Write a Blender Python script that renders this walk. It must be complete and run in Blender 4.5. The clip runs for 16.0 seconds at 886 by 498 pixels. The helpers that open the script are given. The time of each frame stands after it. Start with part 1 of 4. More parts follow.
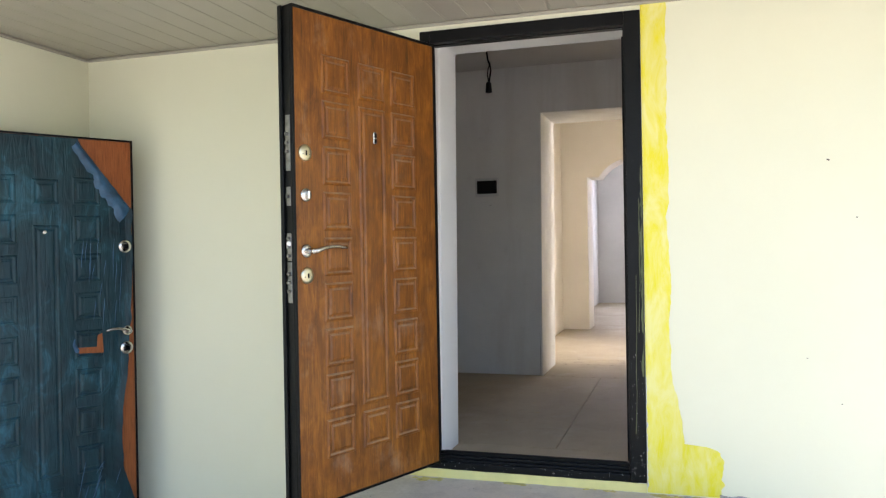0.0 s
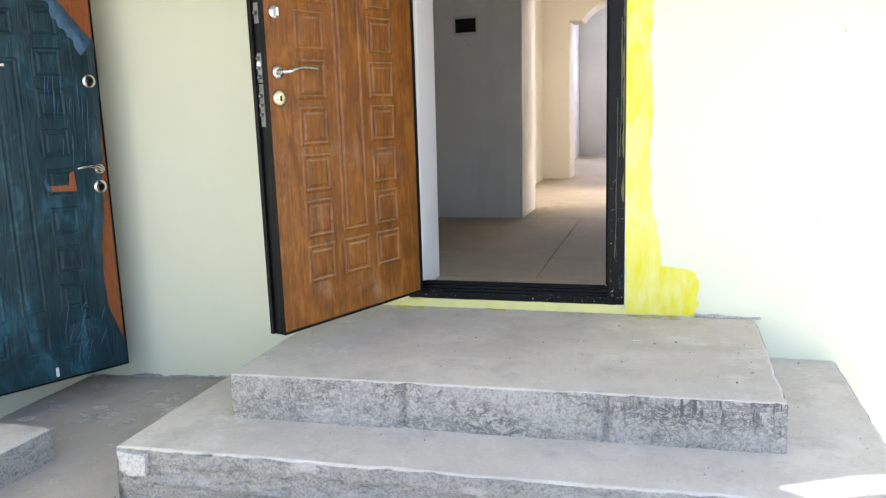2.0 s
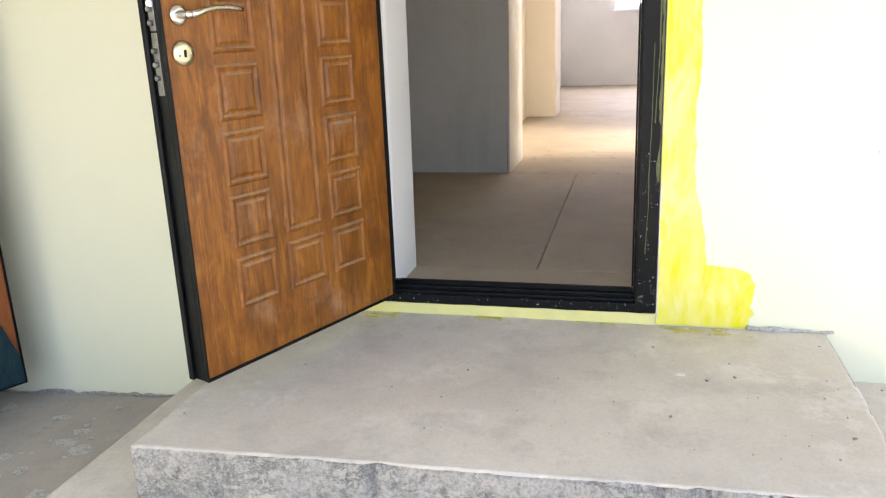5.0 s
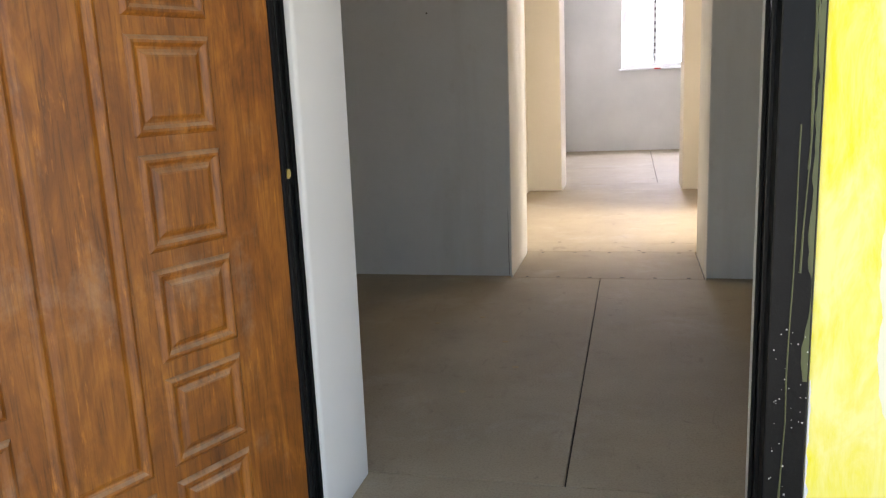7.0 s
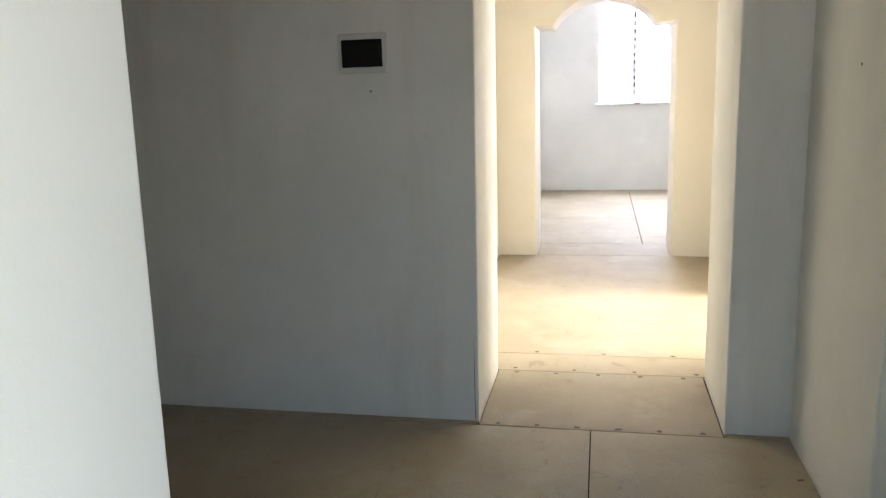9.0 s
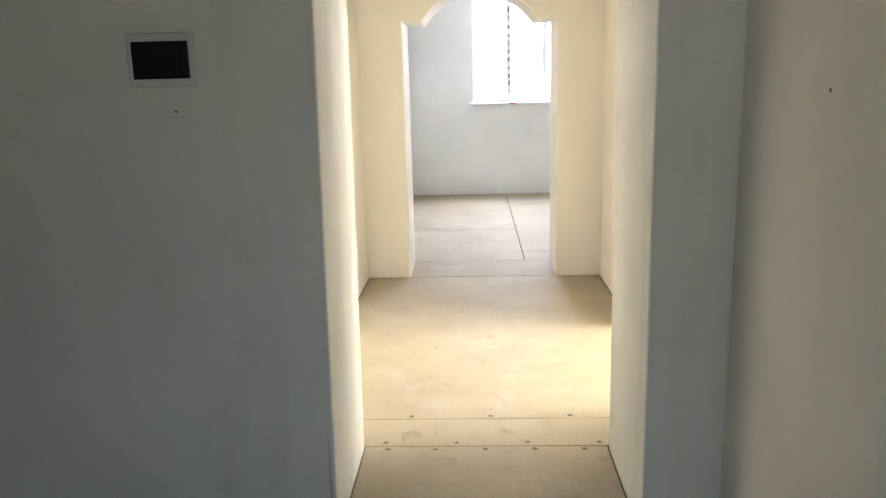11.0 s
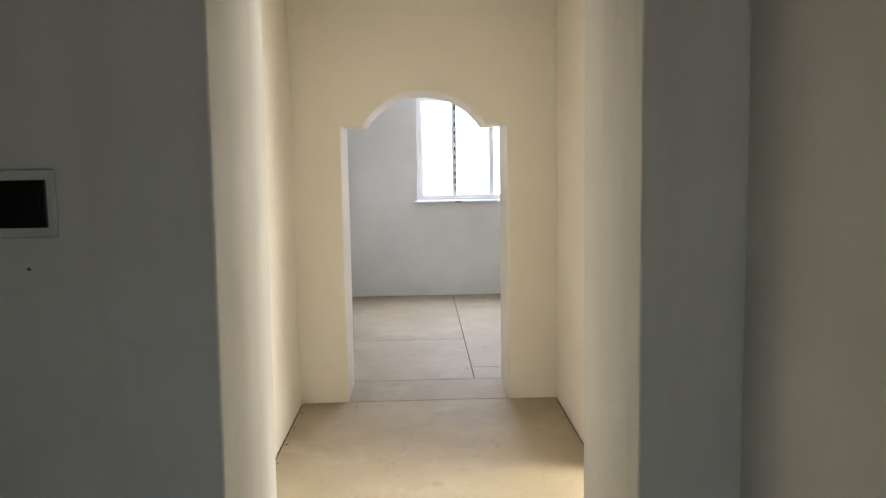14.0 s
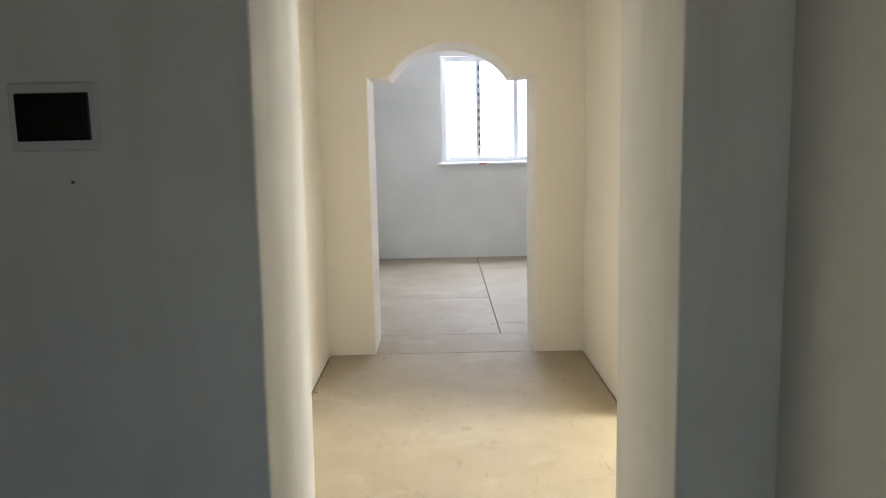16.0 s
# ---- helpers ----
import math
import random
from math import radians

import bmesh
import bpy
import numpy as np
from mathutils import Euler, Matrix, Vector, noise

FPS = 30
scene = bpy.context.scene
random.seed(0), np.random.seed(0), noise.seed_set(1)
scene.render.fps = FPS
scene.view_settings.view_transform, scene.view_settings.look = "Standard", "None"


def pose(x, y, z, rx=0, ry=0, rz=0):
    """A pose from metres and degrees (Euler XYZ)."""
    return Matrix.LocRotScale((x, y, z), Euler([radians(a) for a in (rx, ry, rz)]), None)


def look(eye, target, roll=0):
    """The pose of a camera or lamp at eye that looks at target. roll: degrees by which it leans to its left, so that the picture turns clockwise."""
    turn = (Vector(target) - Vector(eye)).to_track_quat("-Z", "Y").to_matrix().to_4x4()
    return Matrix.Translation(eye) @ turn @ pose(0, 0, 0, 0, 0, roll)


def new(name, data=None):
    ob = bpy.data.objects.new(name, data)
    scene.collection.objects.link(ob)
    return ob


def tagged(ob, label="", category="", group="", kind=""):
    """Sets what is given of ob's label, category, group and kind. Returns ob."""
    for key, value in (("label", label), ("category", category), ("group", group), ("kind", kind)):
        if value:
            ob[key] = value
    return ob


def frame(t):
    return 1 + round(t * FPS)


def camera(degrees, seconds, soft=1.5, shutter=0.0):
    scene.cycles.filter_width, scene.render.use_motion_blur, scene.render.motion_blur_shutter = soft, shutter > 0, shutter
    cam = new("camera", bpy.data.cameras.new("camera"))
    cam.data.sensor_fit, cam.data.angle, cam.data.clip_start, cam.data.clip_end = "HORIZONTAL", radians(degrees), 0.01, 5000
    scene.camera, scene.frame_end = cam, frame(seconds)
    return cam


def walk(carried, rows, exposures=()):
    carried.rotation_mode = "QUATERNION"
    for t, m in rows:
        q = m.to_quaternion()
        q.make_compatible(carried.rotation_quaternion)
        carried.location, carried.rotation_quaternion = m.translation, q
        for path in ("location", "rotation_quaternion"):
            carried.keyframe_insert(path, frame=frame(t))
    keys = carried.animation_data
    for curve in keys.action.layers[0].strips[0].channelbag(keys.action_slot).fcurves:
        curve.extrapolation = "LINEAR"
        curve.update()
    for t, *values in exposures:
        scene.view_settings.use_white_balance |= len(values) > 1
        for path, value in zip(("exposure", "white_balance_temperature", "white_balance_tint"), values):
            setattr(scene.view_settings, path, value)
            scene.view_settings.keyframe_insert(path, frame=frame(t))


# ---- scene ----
cam = camera(59.1, 16.0, 1.25)
PATH = [
    (0, (0.723, 0.172, 1.06), (0.124, 2.08, 1.049), -1.0),
    (0.5, (0.721, 0.172, 1.011), (0.136, 2.084, 0.982), -1.4),
    (1, (0.718, 0.179, 0.974), (0.142, 2.092, 0.878), -1.5),
    (1.5, (0.715, 0.191, 0.932), (0.147, 2.097, 0.724), -1.8),
    (2, (0.718, 0.204, 0.888), (0.166, 2.094, 0.534), -1.9),
    (2.5, (0.728, 0.227, 0.852), (0.203, 2.09, 0.348), -2.2),
    (3, (0.717, 0.254, 0.845), (0.21, 2.106, 0.286), -2.1),
    (5.5, (0.405, 1.375, 1.002), (-0.063, 3.245, 0.471), -2.5),
    (6, (0.382, 1.694, 0.969), (-0.082, 3.576, 0.476), -2.6),
    (6.5, (0.32, 2.005, 0.973), (-0.15, 3.899, 0.533), -2.6),
    (7, (0.222, 2.35, 0.995), (-0.251, 4.251, 0.593), -2.6),
    (7.5, (0.185, 2.709, 1.022), (-0.292, 4.613, 0.64), -2.8),
    (8, (0.17, 2.951, 1.17), (-0.309, 4.858, 0.804), -2.2),
    (8.5, (0.127, 3.168, 1.236), (-0.339, 5.077, 0.865), -2.2),
    (9, (0.09, 3.323, 1.364), (-0.305, 5.243, 0.97), -1.8),
    (9.5, (0.085, 3.464, 1.39), (-0.206, 5.399, 0.976), -1.4),
    (12, (0.041, 4.422, 1.489), (0.051, 6.376, 1.062), -1.7),
    (12.5, (0.037, 4.505, 1.5), (0.088, 6.458, 1.071), -1.5),
    (13, (0.041, 4.583, 1.535), (0.097, 6.542, 1.133), -1.3),
    (13.5, (0.053, 4.61, 1.587), (0.111, 6.589, 1.299), -1.1),
    (14, (0.072, 4.603, 1.596), (0.129, 6.59, 1.378), -1.0),
    (14.5, (0.07, 4.588, 1.582), (0.128, 6.576, 1.376), -1.1),
    (15, (0.056, 4.57, 1.547), (0.112, 6.559, 1.34), -1.2),
    (15.5, (0.037, 4.563, 1.508), (0.068, 6.55, 1.28), -1.4),
    (16, (0.027, 4.586, 1.46), (0.03, 6.566, 1.176), -1.2),
]
EXPOSURES = [(0, 1.48, 6300, 13), (1.5, 1.78, 6150, 12), (3.2, 1.60, 6950, 15), (5.5, 1.96, 6900, 15), (6.5, 1.74, 6700, 13), (7.5, 1.66, 6550, 11), (8.0, 1.84, 6350, 9), (8.5, 2.17, 6250, 7), (9.7, 2.22, 6250, 5), (12.0, 1.62, 6250, 4), (13.0, 1.44, 6250, 4), (14.0, 1.20, 6300, 5), (16.0, 1.26, 6050, 3)]
walk(cam, [(t, look(eye, target, roll)) for t, eye, target, roll in PATH], EXPOSURES)

# ---------------------------------------------------------------- light
SUN_EL, SUN_AZ = radians(60), radians(93)  # height, and turn from +y towards +x of where the sun stands
world = bpy.data.worlds.new("sky")
scene.world = world
world.use_nodes = True
wn = world.node_tree
sky = wn.nodes.new("ShaderNodeTexSky")
sky.sky_type, sky.sun_disc = "NISHITA", False
sky.sun_elevation, sky.sun_rotation = SUN_EL, SUN_AZ
wn.links.new(sky.outputs[0], wn.nodes["Background"].inputs[0])
wn.nodes["Background"].inputs[1].default_value = 0.15
sun_way = Vector((math.sin(SUN_AZ) * math.cos(SUN_EL), math.cos(SUN_AZ) * math.cos(SUN_EL), math.sin(SUN_EL)))
sun = new("sun", bpy.data.lights.new("sun", "SUN"))
sun.data.energy, sun.data.angle, sun.data.color = 4.0, radians(0.5), (1, 0.95, 0.87)
sun.matrix_world = look(sun_way * 30, (0, 0, 0))


def window_lamp(name, eye, target, sx, sy, watts, color, spread=180):
    lamp = new(name, bpy.data.lights.new(name, "AREA"))
    lamp.data.shape, lamp.data.size, lamp.data.size_y = "RECTANGLE", sx, sy
    lamp.data.energy, lamp.data.color = watts, color
    lamp.data.spread = radians(spread)
    lamp.matrix_world = look(eye, target)
    return lamp


window_lamp("far_window_light", (0.75, 14.30, 1.77), (0.75, 10, 0.9), 1.3, 1.2, 42, (0.80, 0.81, 1.0))
window_lamp("side_window_light", (3.55, 8.0, 1.6), (0.2, 8.0, 1.5), 1.7, 1.2, 92, (1.0, 0.92, 0.82), 175)


# ---------------------------------------------------------------- materials
def material(name, rough=0.8, metal=0.0, spec=0.4):
    m = bpy.data.materials.new(name)
    m.use_nodes = True
    b = m.node_tree.nodes["Principled BSDF"]
    b.inputs["Roughness"].default_value, b.inputs["Metallic"].default_value = rough, metal
    b.inputs["Specular IOR Level"].default_value = spec
    return m, m.node_tree, b


def coords(nt, scale=(1, 1, 1), kind="Object"):
    tc, mp = nt.nodes.new("ShaderNodeTexCoord"), nt.nodes.new("ShaderNodeMapping")
    mp.inputs["Scale"].default_value = scale
    nt.links.new(tc.outputs[kind], mp.inputs[0])
    return mp.outputs[0]


def grain(nt, at, scale, detail=4, rough=0.6, dist=0.0):
    n = nt.nodes.new("ShaderNodeTexNoise")
    n.inputs["Scale"].default_value, n.inputs["Detail"].default_value = scale, detail
    n.inputs["Roughness"].default_value, n.inputs["Distortion"].default_value = rough, dist
    nt.links.new(at, n.inputs["Vector"])
    return n.outputs["Fac"]


def ramp(nt, fac, *stops):
    r = nt.nodes.new("ShaderNodeValToRGB")
    while len(r.color_ramp.elements) < len(stops):
        r.color_ramp.elements.new(0.5)
    for e, (p, c) in zip(r.color_ramp.elements, stops):
        e.position, e.color = p, (*c, 1) if len(c) == 3 else (c[0], c[0], c[0], 1)
    nt.links.new(fac, r.inputs[0])
    return r.outputs[0]


def mix(nt, fac, a, b, how="MIX"):
    m = nt.nodes.new("ShaderNodeMix")
    m.data_type, m.blend_type = "RGBA", how
    for sock, v in ((m.inputs[0], fac), (m.inputs[6], a), (m.inputs[7], b)):
        if isinstance(v, (int, float)):
            sock.default_value = v
        elif isinstance(v, tuple):
            sock.default_value = (*v, 1)
        else:
            nt.links.new(v, sock)
    return m.outputs[2]


def relief(nt, bsdf, height, strength, distance=0.01, under=None):
    b = nt.nodes.new("ShaderNodeBump")
    b.inputs["Strength"].default_value, b.inputs["Distance"].default_value = strength, distance
    nt.links.new(height, b.inputs["Height"])
    if under:
        nt.links.new(under, b.inputs["Normal"])
    nt.links.new(b.outputs[0], bsdf.inputs["Normal"])
    return b.outputs[0]


def plaster(name, c1, c2, rough=0.85, bump=0.15, stain=None, spec=0.3):
    m, nt, b = material(name, rough, 0, spec)
    at = coords(nt)
    big, fine = grain(nt, at, 0.9, 5, 0.6), grain(nt, at, 60, 4, 0.7)
    col = ramp(nt, big, (0.35, c2), (0.65, c1))
    if stain:
        spots = ramp(nt, grain(nt, coords(nt, (1, 1, 0.5)), 3.2, 6, 0.7), (0.60, (0.0,)), (0.74, (1.0,)))
        col = mix(nt, spots, col, stain)
    nt.links.new(col, b.inputs["Base Color"])
    n1 = relief(nt, b, grain(nt, at, 5, 3), bump, 0.02)
    relief(nt, b, fine, bump, 0.004, n1)
    return m


def concrete(name, c1, c2, c3, streak=(1, 1, 1), bump=0.5, size=7, lo=0.36, hi=0.48, lime_at=0.60, gouged=False):
    m, nt, b = material(name, 0.92, 0, 0.25)
    at = coords(nt)
    big, mid = grain(nt, at, 1.7, 6, 0.65), grain(nt, coords(nt, streak), size, 9, 0.75)
    col = ramp(nt, big, (0.3, c2), (0.7, c1))
    pits = ramp(nt, mid, (lo, (1.0,)), (hi, (0.0,)))
    col = mix(nt, pits, col, c3)
    speck = ramp(nt, grain(nt, at, 95, 3, 0.7), (0.34, (0.62,)), (0.56, (1.0,)))
    col = mix(nt, 1.0 if bump > 0.5 else 0.2, col, speck, "MULTIPLY")
    lime = ramp(nt, grain(nt, coords(nt, (1, 1, 2.0)), 4.3, 7, 0.75), (lime_at, (0.0,)), (lime_at + 0.1, (0.6,)))
    col = mix(nt, lime, col, (0.70, 0.67, 0.62))
    crack = ramp(nt, grain(nt, coords(nt, streak), 46, 6, 0.8), (0.30, (0.6,)), (0.40, (1.0,)))
    col = mix(nt, 1.0 if bump > 0.5 else 0.3, col, crack, "MULTIPLY")
    if gouged:
        # trowel gouges and, towards one end, upright hatching, their shade put into the colour
        area = ramp(nt, grain(nt, coords(nt, (1, 1, 2)), 3.4, 5), (0.42, (0.08,)), (0.62, (1.0,)))
        line = ramp(nt, grain(nt, coords(nt, (1.0, 1, 1.6)), 15, 9, 0.78, 0.5), (0.455, (0.0,)), (0.49, (1.0,)), (0.51, (1.0,)), (0.545, (0.0,)))
        col = mix(nt, mix(nt, 1.0, area, line, "MULTIPLY"), col, (0.15, 0.147, 0.144))
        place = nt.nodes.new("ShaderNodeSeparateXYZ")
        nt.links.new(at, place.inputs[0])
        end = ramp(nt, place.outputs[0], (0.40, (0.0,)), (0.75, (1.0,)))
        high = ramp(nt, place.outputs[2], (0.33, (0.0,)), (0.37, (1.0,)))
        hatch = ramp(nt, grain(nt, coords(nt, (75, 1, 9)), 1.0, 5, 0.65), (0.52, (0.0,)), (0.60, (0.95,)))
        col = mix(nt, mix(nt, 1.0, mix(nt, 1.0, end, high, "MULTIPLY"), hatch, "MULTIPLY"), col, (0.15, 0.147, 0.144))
    nt.links.new(col, b.inputs["Base Color"])
    n1 = relief(nt, b, mid, bump, 0.02)
    relief(nt, b, grain(nt, at, 90, 4), bump * 0.7, 0.004, n1)
    return m


def wood(name, c1, c2, c3, rough=0.42, dusty=0.0):
    m, nt, b = material(name, rough, 0, 0.4)
    warp = grain(nt, coords(nt, (5.5, 5.5, 2.6)), 2.0, 6, 0.7, 1.2)
    figure = grain(nt, coords(nt, (7, 7, 0.9)), 3.6, 7, 0.62, 1.6)
    col = ramp(nt, mix(nt, 0.5, figure, warp), (0.33, c3), (0.49, c2), (0.66, c1))
    pores = ramp(nt, grain(nt, coords(nt, (110, 110, 4.0)), 2.0, 3), (0.34, (0.5,)), (0.5, (1.0,)))
    col = mix(nt, 0.7, col, pores, "MULTIPLY")
    flecks = ramp(nt, grain(nt, coords(nt, (34, 34, 5)), 2.2, 5, 0.7), (0.60, (0.0,)), (0.72, (0.5,)))
    col = mix(nt, flecks, col, tuple(min(1.0, v * 1.7) for v in c1))
    haze = ramp(nt, grain(nt, coords(nt, (3.2, 3.2, 2.4)), 1.6, 6, 0.7), (0.56, (0.0,)), (0.8, (0.32,)))
    col = mix(nt, haze, col, (0.50, 0.40, 0.29))
    if dusty:
        # dust lies on the ledges that face upwards
        geo, part_z = nt.nodes.new("ShaderNodeNewGeometry"), nt.nodes.new("ShaderNodeSeparateXYZ")
        nt.links.new(geo.outputs["True Normal"], part_z.inputs[0])
        ledge = ramp(nt, part_z.outputs[2], (0.12, (0.0,)), (0.5, (dusty,)))
        patchy = ramp(nt, grain(nt, coords(nt, (12, 12, 12)), 1.5, 4), (0.3, (0.35,)), (0.65, (1.0,)))
        col = mix(nt, mix(nt, 1.0, ledge, patchy, "MULTIPLY"), col, (0.60, 0.47, 0.32))
    nt.links.new(col, b.inputs["Base Color"])
    nt.links.new(ramp(nt, haze, (0, (rough,)), (1, (0.75,))), b.inputs["Roughness"])
    relief(nt, b, pores, 0.2, 0.001)
    return m


def coat(name, color, rough, metal=0.0, var=0.25, scale=14, spec=0.5, bump=0.05):
    m, nt, b = material(name, rough, metal, spec)
    at = coords(nt)
    f = ramp(nt, grain(nt, at, scale, 5), (0.3, (1 - var,)), (0.7, (1.0,)))
    nt.links.new(mix(nt, 1.0, (*color,), f, "MULTIPLY"), b.inputs["Base Color"])
    relief(nt, b, grain(nt, at, 70, 3), bump, 0.002)
    return m


MAT_OUT = plaster("lime_yellow_wall_paint", (0.825, 0.82, 0.645), (0.79, 0.79, 0.615), 0.8, 0.12)
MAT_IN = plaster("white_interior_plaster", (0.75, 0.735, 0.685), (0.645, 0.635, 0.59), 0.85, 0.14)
# interior plaster with the middle room's warm light put into its colour
MAT_WARM_LIT = plaster("warm_lit_interior_plaster", (0.86, 0.81, 0.72), (0.82, 0.77, 0.68), 0.85, 0.14)


def stained_plaster():
    m, nt, b = material("stained_hall_plaster", 0.85, 0, 0.3)
    at = coords(nt)
    col = ramp(nt, grain(nt, at, 0.9, 5, 0.6), (0.35, (0.66, 0.65, 0.615)), (0.65, (0.76, 0.75, 0.71)))
    runs = ramp(nt, grain(nt, coords(nt, (2.6, 2.6, 0.3)), 1.4, 4, 0.6, 0.3), (0.48, (0.0,)), (0.72, (0.55,)))
    col = mix(nt, runs, col, (0.54, 0.50, 0.43))
    spots = ramp(nt, grain(nt, at, 9, 6, 0.75), (0.60, (0.0,)), (0.76, (0.35,)))
    nt.links.new(mix(nt, spots, col, (0.52, 0.48, 0.41)), b.inputs["Base Color"])
    n1 = relief(nt, b, grain(nt, at, 5, 3), 0.2, 0.02)
    relief(nt, b, grain(nt, at, 55, 5, 0.7), 0.2, 0.004, n1)
    return m


MAT_HALL = stained_plaster()
MAT_REVEAL = plaster("white_reveal_plaster", (0.80, 0.80, 0.77), (0.76, 0.76, 0.73), 0.8, 0.15)
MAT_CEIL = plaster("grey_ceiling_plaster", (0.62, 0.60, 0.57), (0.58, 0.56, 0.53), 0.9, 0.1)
MAT_STEP = concrete("screeded_concrete", (0.70, 0.645, 0.565), (0.54, 0.495, 0.435), (0.49, 0.45, 0.40), (1, 1, 1), 0.22, 5, 0.3, 0.5, 0.55)
MAT_RISER = concrete("rough_cast_concrete", (0.58, 0.55, 0.505), (0.45, 0.43, 0.395), (0.36, 0.35, 0.325), (0.8, 0.8, 1.9), 1.0, 26, 0.40, 0.48, 0.53)
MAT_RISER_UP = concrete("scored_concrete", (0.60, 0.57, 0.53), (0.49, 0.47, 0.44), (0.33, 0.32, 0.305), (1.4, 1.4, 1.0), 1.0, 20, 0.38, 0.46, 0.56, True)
MAT_GROUND = concrete("porch_concrete", (0.52, 0.47, 0.415), (0.40, 0.365, 0.325), (0.39, 0.355, 0.315), (1, 1, 1), 0.3, 5, 0.3, 0.5)
MAT_WOOD = wood("oak_film_panel", (0.34, 0.128, 0.015), (0.200, 0.066, 0.007), (0.088, 0.027, 0.004), 0.40, 0.28)
MAT_ORANGE = wood("reddish_brown_panel", (0.34, 0.11, 0.035), (0.29, 0.088, 0.026), (0.24, 0.068, 0.02), 0.4)


def black_paint(name, worn):
    m, nt, b = material(name, 0.40, 0, 0.2)
    at = coords(nt)
    scuff = ramp(nt, grain(nt, coords(nt, (30, 30, 12)), 2.0, 7, 0.75), (0.60, (0.0,)), (0.78, (worn,)))
    tone = ramp(nt, grain(nt, at, 6, 4), (0.3, (0.0020, 0.0024, 0.0028)), (0.7, (0.0045, 0.0052, 0.006)))
    nt.links.new(mix(nt, scuff, tone, (0.060, 0.060, 0.056)), b.inputs["Base Color"])
    relief(nt, b, grain(nt, at, 85, 4), 0.4, 0.003)
    return m


MAT_BLACK = black_paint("black_steel_paint", 0.2)
MAT_WORN = black_paint("worn_black_steel_paint", 1.0)
MAT_SEAL = coat("black_rubber", (0.003, 0.003, 0.003), 0.75, spec=0.2)
MAT_CHROME = coat("satin_nickel", (0.66, 0.63, 0.58), 0.24, 1.0, 0.15, 30)
MAT_BRASS = coat("pale_brass", (0.72, 0.65, 0.46), 0.3, 1.0, 0.2, 60)
MAT_LATCH = coat("yellow_brass", (0.78, 0.60, 0.16), 0.35, 0.6, 0.2, 60)
MAT_STEEL = coat("lock_plate_steel", (0.36, 0.36, 0.35), 0.4, 1.0, 0.5, 40)
MAT_DARK = coat("dark_plastic", (0.004, 0.004, 0.0045), 0.3, spec=0.25)
MAT_WHITE = coat("white_plastic", (0.78, 0.78, 0.77), 0.45, 0, 0.06, 4)
MAT_GREYPL = coat("grey_white_plastic", (0.60, 0.60, 0.58), 0.5, 0, 0.08, 4)
MAT_PVC = coat("pale_pvc_slat", (0.40, 0.38, 0.315), 0.35, 0, 0.07, 3)
MAT_RED = coat("red_label", (0.6, 0.05, 0.03), 0.5)
MAT_DRIP = coat("yellow_green_drip", (0.085, 0.10, 0.035), 0.4)
MAT_CHIP = coat("dark_chip", (0.16, 0.14, 0.11), 0.9)
MAT_WHITECHIP = coat("white_paint_spot", (0.82, 0.82, 0.80), 0.7)
MAT_STRAW = coat("wood_chip", (0.55, 0.42, 0.24), 0.8)
MAT_JOINT = coat("dark_joint", (0.05, 0.042, 0.034), 0.95)


def board_material():
    m, nt, b = material("fibre_floor_board", 0.72, 0, 0.35)
    at = coords(nt)
    info = nt.nodes.new("ShaderNodeObjectInfo")
    c = ramp(nt, grain(nt, at, 1.3, 6, 0.65), (0.3, (0.38, 0.315, 0.215)), (0.7, (0.48, 0.405, 0.285)))
    tone = ramp(nt, info.outputs["Random"], (0, (0.9,)), (1, (1.0,)))
    c = mix(nt, 1.0, c, tone, "MULTIPLY")
    dirt = ramp(nt, grain(nt, at, 4.6, 7, 0.75), (0.55, (0.0,)), (0.75, (0.5,)))
    c = mix(nt, dirt, c, (0.28, 0.225, 0.16))
    scuffs = ramp(nt, grain(nt, coords(nt, (7, 1.6, 1)), 2.2, 7, 0.75, 0.8), (0.60, (0.0,)), (0.70, (0.55,)))
    c = mix(nt, scuffs, c, (0.24, 0.195, 0.145))
    prints = ramp(nt, grain(nt, at, 11, 3, 0.5, 1.2), (0.66, (0.0,)), (0.74, (0.4,)))
    c = mix(nt, prints, c, (0.25, 0.20, 0.15))
    dust = ramp(nt, grain(nt, at, 2.1, 6, 0.7, 0.4), (0.55, (0.0,)), (0.8, (0.5,)))
    c = mix(nt, dust, c, (0.58, 0.53, 0.46))
    speck = ramp(nt, grain(nt, at, 160, 2), (0.28, (0.8,)), (0.55, (1.0,)))
    nt.links.new(mix(nt, 1.0, c, speck, "MULTIPLY"), b.inputs["Base Color"])
    relief(nt, b, grain(nt, at, 110, 4), 0.12, 0.002)
    return m


MAT_BOARD = board_material()


def yellow_material():
    m, nt, b = material("bright_yellow_paint", 0.5, 0, 0.4)
    at = coords(nt, (5, 1, 1.6))
    thin = ramp(nt, grain(nt, at, 2.6, 6, 0.7, 0.6), (0.38, (0.0,)), (0.62, (1.0,)))
    nt.links.new(mix(nt, thin, (0.82, 0.735, 0.016), (0.83, 0.78, 0.28)), b.inputs["Base Color"])
    relief(nt, b, grain(nt, coords(nt, (40, 1, 4)), 3, 4), 0.3, 0.003)
    return m


MAT_YELLOW = yellow_material()
MAT_SPILL = coat("thin_yellow_wash", (0.60, 0.54, 0.20), 0.8, 0, 0.35, 22)
# strong light on the strip below the frame, put into a paler yellow
MAT_YELLOW_LIT = coat("overlit_yellow_paint", (0.84, 0.79, 0.34), 0.6, 0, 0.12, 9)


